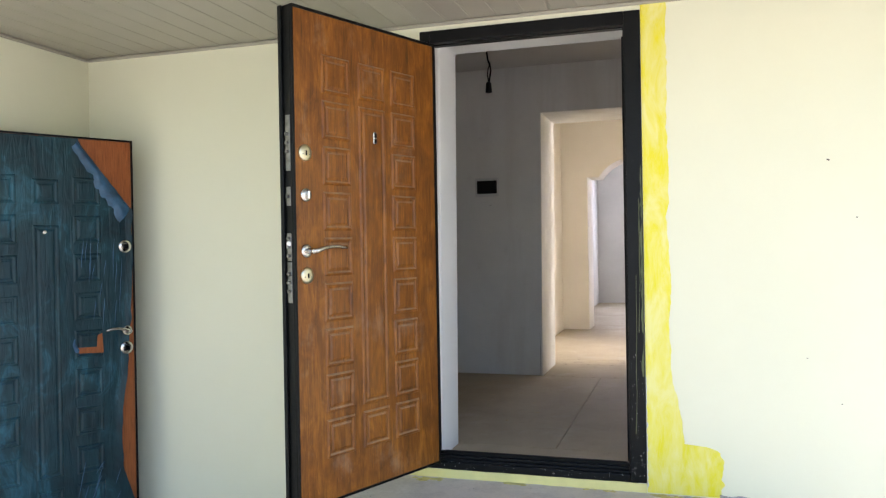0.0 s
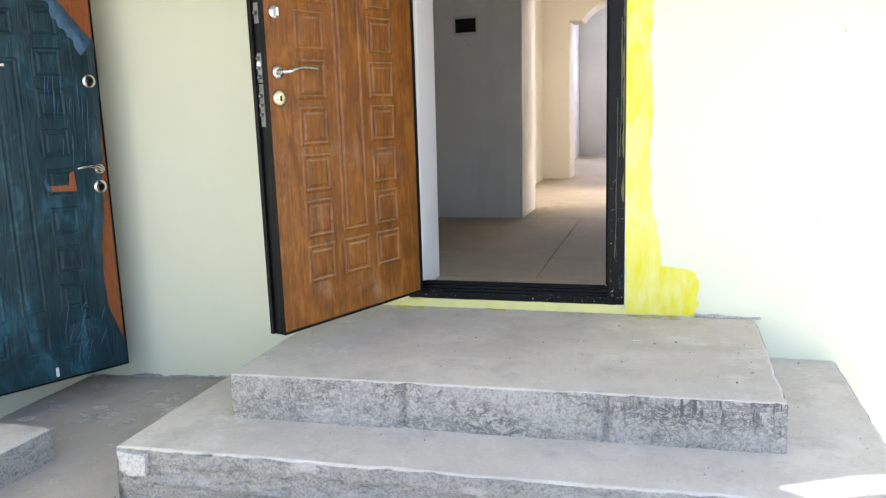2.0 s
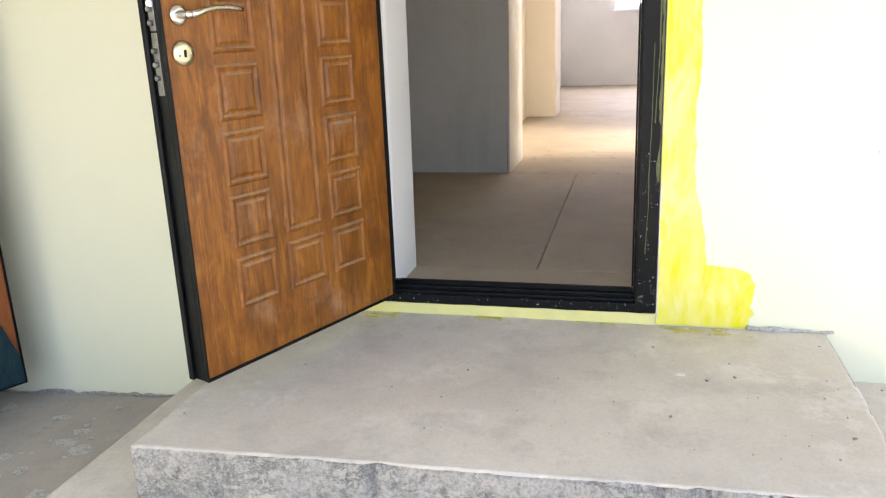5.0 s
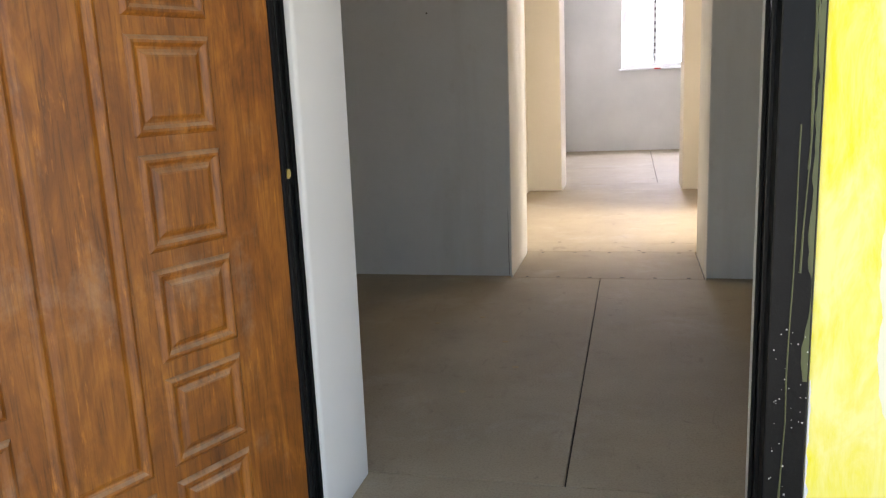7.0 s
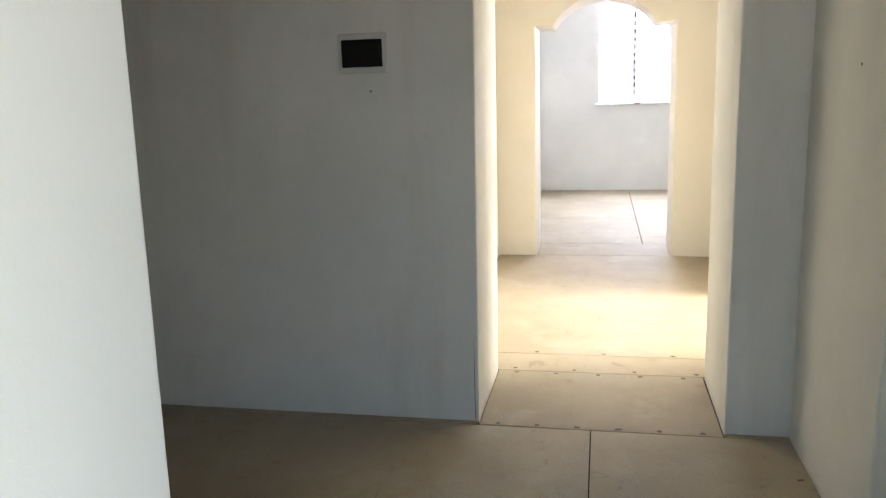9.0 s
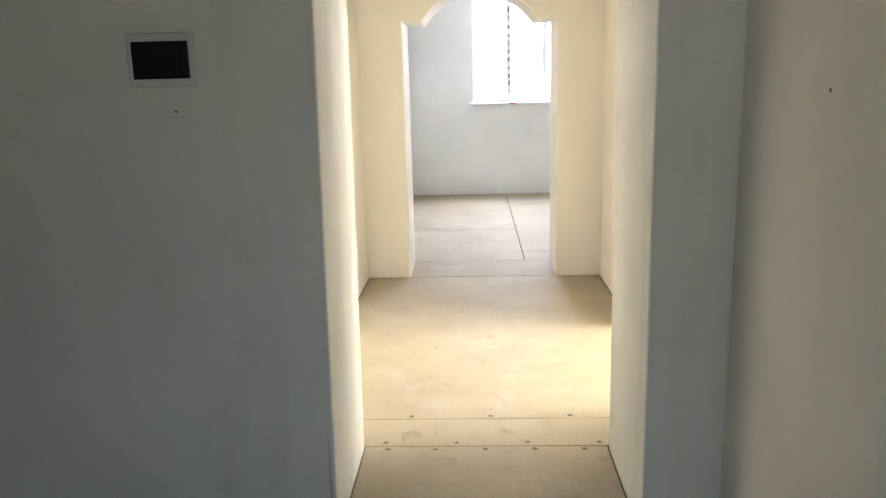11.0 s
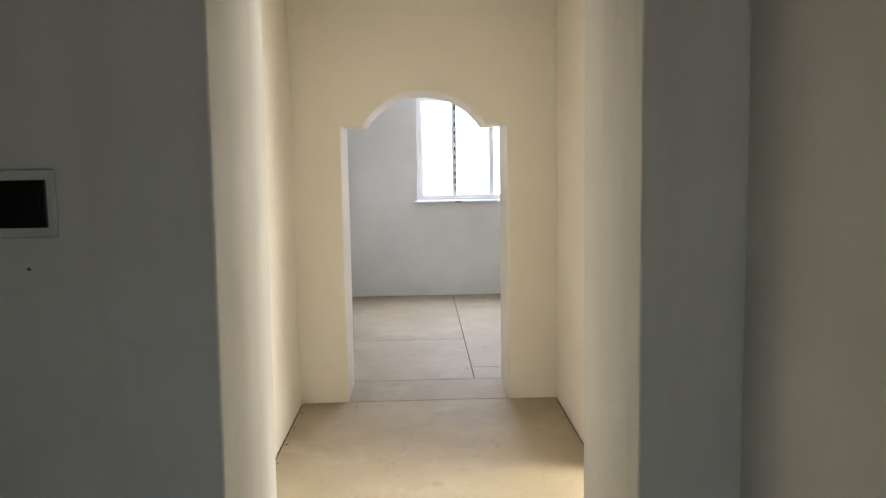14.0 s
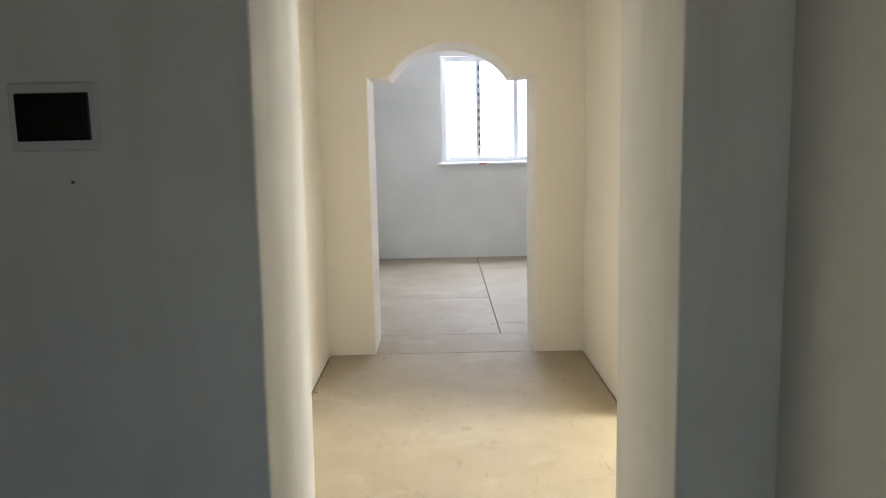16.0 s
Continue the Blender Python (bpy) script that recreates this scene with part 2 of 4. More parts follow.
def film_material():
    m, nt, b = material("dark_blue_protective_film", 0.38, 0, 0.28)
    at = coords(nt, (3.4, 3.4, 1.5))
    f = grain(nt, at, 2.2, 7, 0.7, 1.0)
    c = ramp(nt, f, (0.3, (0.006, 0.017, 0.023)), (0.55, (0.012, 0.042, 0.056)), (0.72, (0.030, 0.120, 0.165)))
    scuff = ramp(nt, grain(nt, coords(nt, (22, 22, 3)), 2, 6, 0.7), (0.64, (0.0,)), (0.78, (0.4,)))
    nt.links.new(mix(nt, scuff, c, (0.06, 0.14, 0.19)), b.inputs["Base Color"])
    relief(nt, b, grain(nt, coords(nt, (14, 14, 2.2)), 2.5, 5, 0.6, 0.8), 0.5, 0.012)
    return m


MAT_FILM = film_material()
MAT_BLUE = coat("bright_blue_film_fold", (0.025, 0.105, 0.21), 0.45, 0, 0.6, 18)


def glass_material():
    m, nt, b = material("clear_glass", 0.02, 0, 0.5)
    b.inputs["Transmission Weight"].default_value = 1.0
    b.inputs["Base Color"].default_value = (0.96, 0.98, 0.98, 1)
    b.inputs["IOR"].default_value = 1.45
    return m


MAT_GLASS = glass_material()


# ---------------------------------------------------------------- builders
def mesh_of(name, bm, mat, smooth=False):
    me = bpy.data.meshes.new(name)
    bmesh.ops.recalc_face_normals(bm, faces=bm.faces)
    bm.to_mesh(me)
    bm.free()
    for p in me.polygons:
        p.use_smooth = smooth
    for m in (mat if isinstance(mat, (list, tuple)) else (mat,)):
        me.materials.append(m)
    return me


def part(name, bm, mat, parent, label="", smooth=False):
    ob = new(name, mesh_of(name, bm, mat, smooth))
    ob.parent = parent
    return tagged(ob, label)


def thing(name, bm, mat, label, category, kind="", group="", smooth=False):
    return tagged(new(name, mesh_of(name, bm, mat, smooth)), label, category, group, kind)


def base(name, m, label, category, group="", kind=""):
    ob = new(name)
    ob.matrix_world = m
    return tagged(ob, label, category, group, kind)


def box(x0, x1, y0, y1, z0, z1, bevel=0.0, seg=2, bm=None):
    own = bmesh.new()
    bmesh.ops.create_cube(own, size=1)
    for v in own.verts:
        v.co = ((x0 + x1) / 2 + v.co.x * (x1 - x0), (y0 + y1) / 2 + v.co.y * (y1 - y0), (z0 + z1) / 2 + v.co.z * (z1 - z0))
    if bevel:
        bmesh.ops.bevel(own, geom=own.edges[:], offset=bevel, segments=seg, affect="EDGES", profile=0.5)
    return join(bm, own)


def join(bm, own):
    if bm is None:
        return own
    me = bpy.data.meshes.new("tmp")
    own.to_mesh(me)
    own.free()
    bm.from_mesh(me)
    bpy.data.meshes.remove(me)
    return bm


def slab(pts, axis, a, b, bm=None):
    """A flat outline, given as pairs in the plane across axis, drawn out from a to b along it."""
    own = bmesh.new()

    def put(p, d):
        return own.verts.new((p[0], d, p[1]) if axis == "y" else (d, p[0], p[1]) if axis == "x" else (p[0], p[1], d))
    lo, hi = [put(p, a) for p in pts], [put(p, b) for p in pts]
    own.faces.new(lo)
    own.faces.new(hi[::-1])
    for i in range(len(pts)):
        j = (i + 1) % len(pts)
        own.faces.new((lo[i], lo[j], hi[j], hi[i]))
    return join(bm, own)


def lathe(profile, n=24, bm=None, axis="y"):
    """Turns (radius, height) pairs round an axis."""
    own = bmesh.new()
    rings = []
    for r, h in profile:
        ring = []
        for i in range(n):
            a = 2 * math.pi * i / n
            u, w = r * math.cos(a), r * math.sin(a)
            ring.append(own.verts.new((u, h, w) if axis == "y" else (u, w, h)))
        rings.append(ring)
    for p, q in zip(rings, rings[1:]):
        for i in range(n):
            own.faces.new((p[i], p[(i + 1) % n], q[(i + 1) % n], q[i]))
    own.faces.new(rings[0])
    own.faces.new(rings[-1][::-1])
    return join(bm, own)


def tube(points, radii, n=10, flat=1.0, bm=None):
    own = bmesh.new()
    rings = []
    pts = [Vector(p) for p in points]
    for i, p in enumerate(pts):
        way = (pts[min(i + 1, len(pts) - 1)] - pts[max(i - 1, 0)]).normalized()
        side = way.cross(Vector((0, 0, 1)) if abs(way.z) < 0.9 else Vector((1, 0, 0))).normalized()
        up = side.cross(way)
        r = radii[i] if isinstance(radii, (list, tuple)) else radii
        rings.append([own.verts.new(p + side * r * flat * math.cos(2 * math.pi * k / n) + up * r * math.sin(2 * math.pi * k / n)) for k in range(n)])
    for p, q in zip(rings, rings[1:]):
        for k in range(n):
            own.faces.new((p[k], p[(k + 1) % n], q[(k + 1) % n], q[k]))
    own.faces.new(rings[0])
    own.faces.new(rings[-1][::-1])
    return join(bm, own)


def moved(bm, m):
    bm.transform(m)
    return bm


def setting(name, bm, mat, label, category, bevel=0.0):
    ob = thing(name, bm, mat, label, category, "structure")
    if bevel:
        mod = ob.modifiers.new("soft_edges", "BEVEL")
        mod.width, mod.segments, mod.limit_method, mod.angle_limit = bevel, 3, "ANGLE", radians(40)
    return ob


def opening(u0, u1, z0, z1, o0, o1, top, foot=None):
    """A wall's outline with a doorway that reaches its foot."""
    return [(u0, z0), (o0, z0), (o0, top), (o1, top), (o1, z0), (u1, z0), (u1, z1), (u0, z1)]


# ---------------------------------------------------------------- the house shell
GZ = -0.50
WALL_Y, IN_Y = 3.80, 4.17
HALL_Z = 2.48
X_W, X_E, Y_N = -3.2, 4.0, 14.40

fw = slab([(-2.50, -0.75), (4.0, -0.75), (4.0, -0.075), (-2.50, -0.075)], "y", WALL_Y, IN_Y)
slab(opening(-2.50, 4.0, -0.075, 2.75, -0.515, 0.528, 2.10), "y", WALL_Y, WALL_Y + 0.075, fw)
setting("wall_front", fw, MAT_OUT, "pale lime-yellow painted plaster outer wall beside the steps", "wall")
# the reveal leans in a little towards the top
fi = slab([(-3.2, -0.075), (-0.462, -0.075), (-0.441, 2.068), (0.482, 2.068), (0.482, -0.075), (4.0, -0.075), (4.0, 2.75), (-3.2, 2.75)], "y", WALL_Y + 0.077, IN_Y)
setting("wall_front_inner", fi, MAT_REVEAL, "white plastered inner wall and door reveal", "wall", 0.012)

# side wing with the second doorway
sw = slab([(-2.0, -0.9), (WALL_Y + 0.3, -0.9), (WALL_Y + 0.3, -0.41), (-2.0, -0.41)], "x", -2.72, -2.50)
slab(opening(-2.0, WALL_Y + 0.3, -0.41, 2.75, 2.83, 3.70, 1.66), "x", -2.72, -2.50, sw)
setting("wall_wing", sw, MAT_OUT, "pale lime-yellow painted plaster side wall of the porch", "wall")
setting("wall_wing_back", box(-3.2, -3.1, 2.0, 3.8, -0.9, 2.7), MAT_IN, "plain plastered wall behind the side doorway", "wall")
setting("wall_wing_end", box(-3.1, -2.72, 2.0, 2.1, -0.9, 2.7), MAT_IN, "plain plastered end wall behind the side doorway", "wall")
setting("floor_wing", box(-3.1, -2.72, 2.1, 3.94, -0.9, -0.43), MAT_GROUND, "grey concrete floor behind the side doorway", "floor")

# outer walls
setting("wall_west", box(X_W - 0.3, X_W, WALL_Y, Y_N, -0.7, 2.75), MAT_IN, "plain plastered outer wall of the house", "wall")
ew = slab([(4.172, -0.7), (Y_N, -0.7), (Y_N, 0.70), (4.172, 0.70)], "x", 3.65, 4.0)
slab([(4.172, 0.70), (7.05, 0.70), (7.05, 2.20), (4.172, 2.20)], "x", 3.65, 4.0, ew)
slab([(9.00, 0.70), (Y_N, 0.70), (Y_N, 2.20), (9.00, 2.20)], "x", 3.65, 4.0, ew)
slab([(4.172, 2.20), (Y_N, 2.20), (Y_N, 2.75), (4.172, 2.75)], "x", 3.65, 4.0, ew)
setting("wall_east", ew, MAT_IN, "plain plastered outer wall with a window opening", "wall")
FW_Y = 14.03
WX0, WX1, WZ0, WZ1 = 0.05, 1.42, 1.15, 2.40
nw = slab([(X_W, -0.7), (3.65, -0.7), (3.65, WZ0), (X_W, WZ0)], "y", FW_Y, Y_N)
slab([(X_W, WZ0), (WX0, WZ0), (WX0, WZ1), (X_W, WZ1)], "y", FW_Y, Y_N, nw)
slab([(WX1, WZ0), (3.65, WZ0), (3.65, WZ1), (WX1, WZ1)], "y", FW_Y, Y_N, nw)
slab([(X_W, WZ1), (3.65, WZ1), (3.65, 2.75), (X_W, 2.75)], "y", FW_Y, Y_N, nw)
setting("wall_north", nw, MAT_IN, "white plastered far wall under and around the window", "wall")
ROOM_Z = 2.70
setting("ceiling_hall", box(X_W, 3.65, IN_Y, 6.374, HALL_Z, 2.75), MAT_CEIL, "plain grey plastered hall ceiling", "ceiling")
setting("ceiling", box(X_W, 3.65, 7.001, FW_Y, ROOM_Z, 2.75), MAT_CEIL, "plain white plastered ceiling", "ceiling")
setting("roof_slab", box(X_W - 0.3, 4.0, WALL_Y, Y_N, 2.752, 2.95), MAT_CEIL, "plain concrete roof slab", "roof")

# hall
PX0, PX1, PY0, PY1, PTOP = -0.408, 0.578, 6.375, 7.0, 2.10
# its left jamb leans in a little towards the top
setting("wall_passage", slab([(X_W, -0.05), (PX0 + 0.003, -0.05), (PX0 + 0.022, PTOP), (PX1, PTOP), (PX1, -0.05), (3.65, -0.05), (3.65, 2.75), (X_W, 2.75)], "y", PY0, PY1), MAT_HALL,
        "thick white plastered wall with a square passage", "wall", 0.007)
hr = slab(opening(IN_Y, PY0, -0.05, HALL_Z, 4.52, 5.48, 2.08), "x", 0.82, 0.95)
setting("wall_hall_right", hr, MAT_IN, "white plastered partition with an empty doorway", "wall", 0.01)

# middle room
MX0, MX1, AY0, AY1 = -0.755, 0.98, 9.77, 10.27
setting("wall_middle_left", box(MX0 - 0.12, MX0, PY1, AY0, -0.05, ROOM_Z), MAT_WARM_LIT, "cream-lit plastered side wall", "wall")
setting("wall_middle_right", slab(opening(PY1, AY0, -0.05, ROOM_Z, 7.36, 8.48, 2.1), "x", MX1, MX1 + 0.12), MAT_WARM_LIT,
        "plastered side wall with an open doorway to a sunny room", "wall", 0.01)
AX0, AX1, ASP, ACR = -0.436, 0.652, 1.848, 2.064
arch = [(X_W, -0.05), (AX0, -0.05), (AX0, ASP)]
AC, AH = 0.108, 0.405  # middle and half width of the curve, a segment of a circle
AR = (AH ** 2 + (ACR - ASP + 0.006) ** 2) / (2 * (ACR - ASP + 0.006))
for i in range(33):
    u = AH * (2 * i / 32 - 1)
    arch.append((AC + u, ACR - AR + math.sqrt(AR ** 2 - u ** 2)))
arch += [(AX1, ASP), (AX1, -0.05), (3.65, -0.05), (3.65, ROOM_Z), (X_W, ROOM_Z)]
setting("wall_arch", slab(arch, "y", AY0, AY1), MAT_WARM_LIT, "thick plastered wall with a scalloped arch doorway", "wall", 0.01)

# far room
setting("wall_far_left", box(-0.90, -0.78, AY1, FW_Y, -0.05, ROOM_Z), MAT_IN, "white plastered side wall of the far room", "wall")
setting("wall_far_right", box(2.4, 2.52, AY1, FW_Y, -0.05, ROOM_Z), MAT_IN, "white plastered side wall of the far room", "wall")

# ---------------------------------------------------------------- ground and porch
def scored(z, x):
    """Trowel scores: upright hatching towards one end, slanting gouges elsewhere."""
    d = 0.0
    if z > -0.175 + 0.03 * noise.noise((x * 5, 0, 1)):
        d += 0.016 * max(0.0, noise.noise((x * 52, z * 5, 2)) - 0.12) * min(1.0, max(0.0, (x - 0.45) / 0.2))
    slant = noise.noise((x * 5 + z * 5, z * 13 - x * 2, 4))
    patchy = max(0.0, noise.noise((x * 2.3, z * 4, 9)) + 0.15)
    return d + 0.022 * max(0.0, 0.16 - abs(slant)) / 0.16 * patchy + 0.012 * max(0.0, noise.noise((x * 30, z * 22, 3)) - 0.2)


def rough_slab(x0, x1, y0, y1, z0, z1, step, amp, skew=0.0, seed=0.0, band=None, joints=()):
    """A cast block with slightly wavy faces and worn edges; skew moves its front right corner back."""
    bm = bmesh.new()
    nx, ny, nz = (max(1, round(d / step)) for d in (x1 - x0, y1 - y0, z1 - z0))
    made = {}

    def vert(i, j, k):
        if (i, j, k) not in made:
            x, y, z = x0 + (x1 - x0) * i / nx, y0 + (y1 - y0) * j / ny, z0 + (z1 - z0) * k / nz
            y += skew * (i / nx) * (1 - j / ny)
            p = Vector((x, y, z))
            if j == 0 and band:
                p.y += band(z, x)
            if j == 0 and k < nz and any(abs(x - q) < step * 0.8 for q in joints):
                p.y += 0.014
            d = noise.noise_vector(p * 3.1 + Vector((seed, 0, 0))) * amp + noise.noise_vector(p * 11 + Vector((0, seed, 0))) * amp * 0.55
            if j == 0 and k < nz:
                d.y += amp * 0.9 * noise.noise(p * 38) + amp * 0.8 * max(0.0, noise.noise(p * 19))
            if k == nz:
                d.z *= 0.35
            worn = [i in (0, nx), j == 0, k == nz].count(True)
            if worn > 1:
                chip = amp * (0.7 + 1.8 * max(0, noise.noise(p * 7)) + 1.6 * max(0, noise.noise(p * 26)))
                p += Vector(((chip if i == 0 else -chip if i == nx else 0), chip if j == 0 else 0, -chip if k == nz else 0))
            made[(i, j, k)] = bm.verts.new(p + d)
        return made[(i, j, k)]
    for i in range(nx):
        for j in range(ny):
            bm.faces.new((vert(i, j, nz), vert(i + 1, j, nz), vert(i + 1, j + 1, nz), vert(i, j + 1, nz))).material_index = 0
    for k in range(nz):
        for i in range(nx):
            bm.faces.new((vert(i, 0, k), vert(i + 1, 0, k), vert(i + 1, 0, k + 1), vert(i, 0, k + 1))).material_index = 1
        for j in range(ny):
            for i in (0, nx):
                bm.faces.new((vert(i, j, k), vert(i, j + 1, k), vert(i, j + 1, k + 1), vert(i, j, k + 1))).material_index = 1
    return bm


def ground():
    bm = bmesh.new()
    nx, ny = 90, 70
    xs = [-60 + 57 * i / 8 for i in range(8)] + [-3 + 7 * i / nx for i in range(nx)] + [4 + 60 * i / 8 for i in range(9)]
    ys = [-60 + 58 * i / 8 for i in range(8)] + [-2 + 6 * i / ny for i in range(ny)] + [4 + 70 * i / 8 for i in range(9)]

    def height(x, y):
        z = GZ - 0.055 * min(1.6, max(0.0, -1.1 - x))
        return z + noise.noise((x * 2.1, y * 2.1, 0)) * 0.006 + noise.noise((x * 9, y * 9, 2)) * 0.0025
    grid = [[bm.verts.new((x, y, height(x, y))) for y in ys] for x in xs]
    for i in range(len(xs) - 1):
        for j in range(len(ys) - 1):
            bm.faces.new((grid[i][j], grid[i + 1][j], grid[i + 1][j + 1], grid[i][j + 1]))
    return setting("ground", bm, MAT_GROUND, "worn grey concrete porch ground with dust", "ground")


ground()


def layers(z, x):
    """The lower riser was cast in uneven lifts: each stands back or forward a little."""
    w = 0.012 * noise.noise((x * 3, 0, 7)) + 0.006 * noise.noise((x * 13, 0, 2))
    crumble = 0.022 * max(0.0, noise.noise((x * 13, z * 34, 5)) - 0.05) + 0.012 * max(0.0, noise.noise((x * 40, z * 60, 6)) - 0.1)
    return crumble + lifts(z, w)


def lifts(z, w):
    if z > -0.315 + w:
        return 0.0
    if z > -0.375 + w:
        return 0.012
    if z > -0.39 + w:
        return -0.004
    return 0.016 + 0.02 * min(1, (-0.39 - z) / 0.1)


steps = base("entrance_steps", pose(0, 0, GZ), "two-tier rough grey concrete entrance steps under the door", "steps", kind="structure")
low = part("lower_step", moved(rough_slab(-1.155, 1.43, 2.37, WALL_Y, GZ - 0.06, -0.25, 0.011, 0.0075, 0.09, 3.0, layers), pose(0, 0, -GZ)),
           (MAT_STEP, MAT_RISER), steps, "broad lower step with a crumbling cast riser")
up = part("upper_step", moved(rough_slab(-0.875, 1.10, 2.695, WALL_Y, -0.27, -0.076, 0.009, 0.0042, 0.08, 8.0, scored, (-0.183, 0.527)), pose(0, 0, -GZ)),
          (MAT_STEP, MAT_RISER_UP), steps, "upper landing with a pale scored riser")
side = thing("side_step", moved(rough_slab(-2.48, -1.80, 1.95, 2.76, -0.18, 0.10, 0.04, 0.006, 0.0, 5.0), pose(0, 0, -0.50)), (MAT_STEP, MAT_RISER),
             "small grey concrete step block by the side door", "step", "structure")

for me in (low.data, up.data, side.data):
    for p in me.polygons:
        p.use_smooth = True


def bead(x0, x1, y0, y1, z, seed):
    pts, rad = [], []
    n = 200
    for k in range(n + 1):
        u = k / n
        x = x0 + (x1 - x0) * u
        pts.append((x, y0 + (y1 - y0) * u + 0.010 * noise.noise((x * 6, seed, 0)) + 0.005 * noise.noise((x * 24, seed, 0)), z))
        rad.append(0.003 + 0.012 * max(0, 0.25 + noise.noise((x * 5, seed, 3)) + 0.5 * noise.noise((x * 21, seed, 3))))
    return tube(pts, rad, 8)


MAT_LIME = concrete("pale_mortar", (0.66, 0.64, 0.60), (0.52, 0.50, 0.47), (0.38, 0.37, 0.34), (1, 1, 1), 0.6)
part("mortar_bead", moved(bead(-1.15, 1.43, 2.405, 2.49, GZ + 0.004, 1), pose(0, 0, -GZ)), MAT_LIME, steps, "pale crumbled mortar along the foot", True)
# pale lime runs on the lips of the lower riser
streaks, sr = bmesh.new(), random.Random(21)
for k in range(26):
    x0, ln, z = sr.uniform(-0.95, 1.30), 0.03 + 0.10 * sr.random() ** 2, sr.choice((-0.318, -0.392, -0.30, -0.42)) + sr.uniform(-0.010, 0.010)
    pts = [(x0 + ln * j / 6, 2.375 + 0.09 * (x0 + ln * j / 6 + 1.155) / 2.585 + 0.004 + sr.uniform(-0.002, 0.002), z + sr.uniform(-0.003, 0.003)) for j in range(7)]
    tube(pts, [0.0006, 0.0016, 0.0024, 0.0012, 0.0026, 0.0014, 0.0005], 6, 1.6, streaks)
tagged(part("lime_runs", moved(streaks, pose(0, 0, -GZ)), MAT_LIME, steps, "pale lime runs on the riser", True), kind="stuff")
patch = slab([(-1.135, -0.262), (-1.02, -0.272), (-1.028, -0.345), (-1.09, -0.352), (-1.13, -0.33)], "y", 2.362, 2.40)
part("mortar_patch", moved(patch, pose(0, 0, -GZ)), MAT_LIME, steps, "smooth pale mortar patch")
foot = bead(0.84, 1.12, WALL_Y - 0.006, WALL_Y - 0.006, -0.070, 5)
thing("plaster_edge", foot, MAT_LIME, "ragged white plaster edge where wall meets landing", "plaster", "structure", smooth=True)
foot = bead(-2.48, -1.16, WALL_Y - 0.004, WALL_Y - 0.004, 0, 9)
for v in foot.verts:
    v.co.z = v.co.z * 1.6 + GZ - 0.055 * max(0.0, -1.1 - v.co.x) + 0.004
thing("mortar_edge", foot, MAT_RISER, "crumbled grey mortar along the foot of the wall", "mortar", "structure", smooth=True)
splash = bmesh.new()
rs = random.Random(6)
for k in range(46):
    x, y = rs.uniform(-2.35, -1.45), rs.uniform(2.9, 3.7)
    r0, n = 0.008 + 0.05 * rs.random() ** 3, 9
    z = GZ - 0.055 * max(0.0, -1.1 - x) + noise.noise((x * 2.1, y * 2.1, 0)) * 0.006 + 0.002
    slab([(x + r0 * rs.uniform(0.6, 1.3) * math.cos(6.283 * a / n), y + r0 * rs.uniform(0.5, 1.0) * math.sin(6.283 * a / n)) for a in range(n)], "z", z - 0.006, z + 0.001, splash)
tagged(new("plaster_splashes", mesh_of("plaster_splashes", splash, MAT_LIME)), "pale dried plaster splashes on the concrete", "splashes", kind="stuff")

grit = bmesh.new()
for k in range(260):
    x, y = rs.uniform(-1.9, 1.4), rs.uniform(1.8, 3.75)
    on_up, on_low = -0.85 < x < 1.07 and y > 2.82, -1.12 < x < 1.40 and y > 2.52
    z = -0.076 if on_up else -0.25 if on_low else GZ + noise.noise((x * 2.1, y * 2.1, 0)) * 0.006 - 0.055 * max(0.0, -1.1 - x)
    if not on_up and -0.9 < x < 1.12 and y > 2.66 or not on_low and -1.2 < x < 1.48 and y > 2.3:
        continue
    r0, n = 0.0016 + 0.0042 * rs.random() ** 5, 5
    slab([(x + r0 * rs.uniform(0.6, 1.3) * math.cos(6.283 * a / n), y + r0 * rs.uniform(0.5, 1.0) * math.sin(6.283 * a / n)) for a in range(n)], "z", z - 0.004, z + r0 * 0.5 + 0.0015, grit)
tagged(new("grit", mesh_of("grit", grit, MAT_RISER_UP)), "scattered cement grit on steps and ground", "grit", kind="stuff")

# porch ceiling of narrow slats, with short unseen gaps added for sun patches
CEIL_Z = 2.137
PE, PF = 3.02, 1.6  # the ceiling's right and front edges, out of view, placed to shape the daylight
DECK_Z = CEIL_Z + 0.03


def sun_gap_for(z, spot):
    """An added, unseen ceiling hole through which the sun draws this patch at height z."""
    k = (DECK_Z - z) / sun_way.z
    return [(px + sun_way.x * k, py + sun_way.y * k) for px, py in spot]


SUN_HOLES = [sun_gap_for(GZ, ((0.405, 2.235), (0.475, 2.235), (0.475, 2.29), (0.415, 2.285))),
         sun_gap_for(-0.25, ((1.05, 2.540), (1.135, 2.487), (1.395, 2.592), (1.408, 2.702), (1.29, 2.665)))]
deck, edge_x = None, -2.5
for hole in SUN_HOLES:
    h0, h1 = min(p[0] for p in hole) - 0.02, max(p[0] for p in hole) + 0.02
    deck = box(edge_x, h0, PF, WALL_Y - 0.002, DECK_Z, DECK_Z + 0.01, bm=deck)
    # a sheet with the hole cut out, closed along a slit
    near = min(range(len(hole)), key=lambda i: hole[i][0] + hole[i][1])
    turn = [hole[(near - i) % len(hole)] for i in range(len(hole) + 1)]
    slab([(h0, PF), (h1, PF), (h1, WALL_Y - 0.002), (h0, WALL_Y - 0.002), (h0, PF + 0.0001)] + turn, "z", DECK_Z, DECK_Z + 0.01, deck)
    edge_x = h1
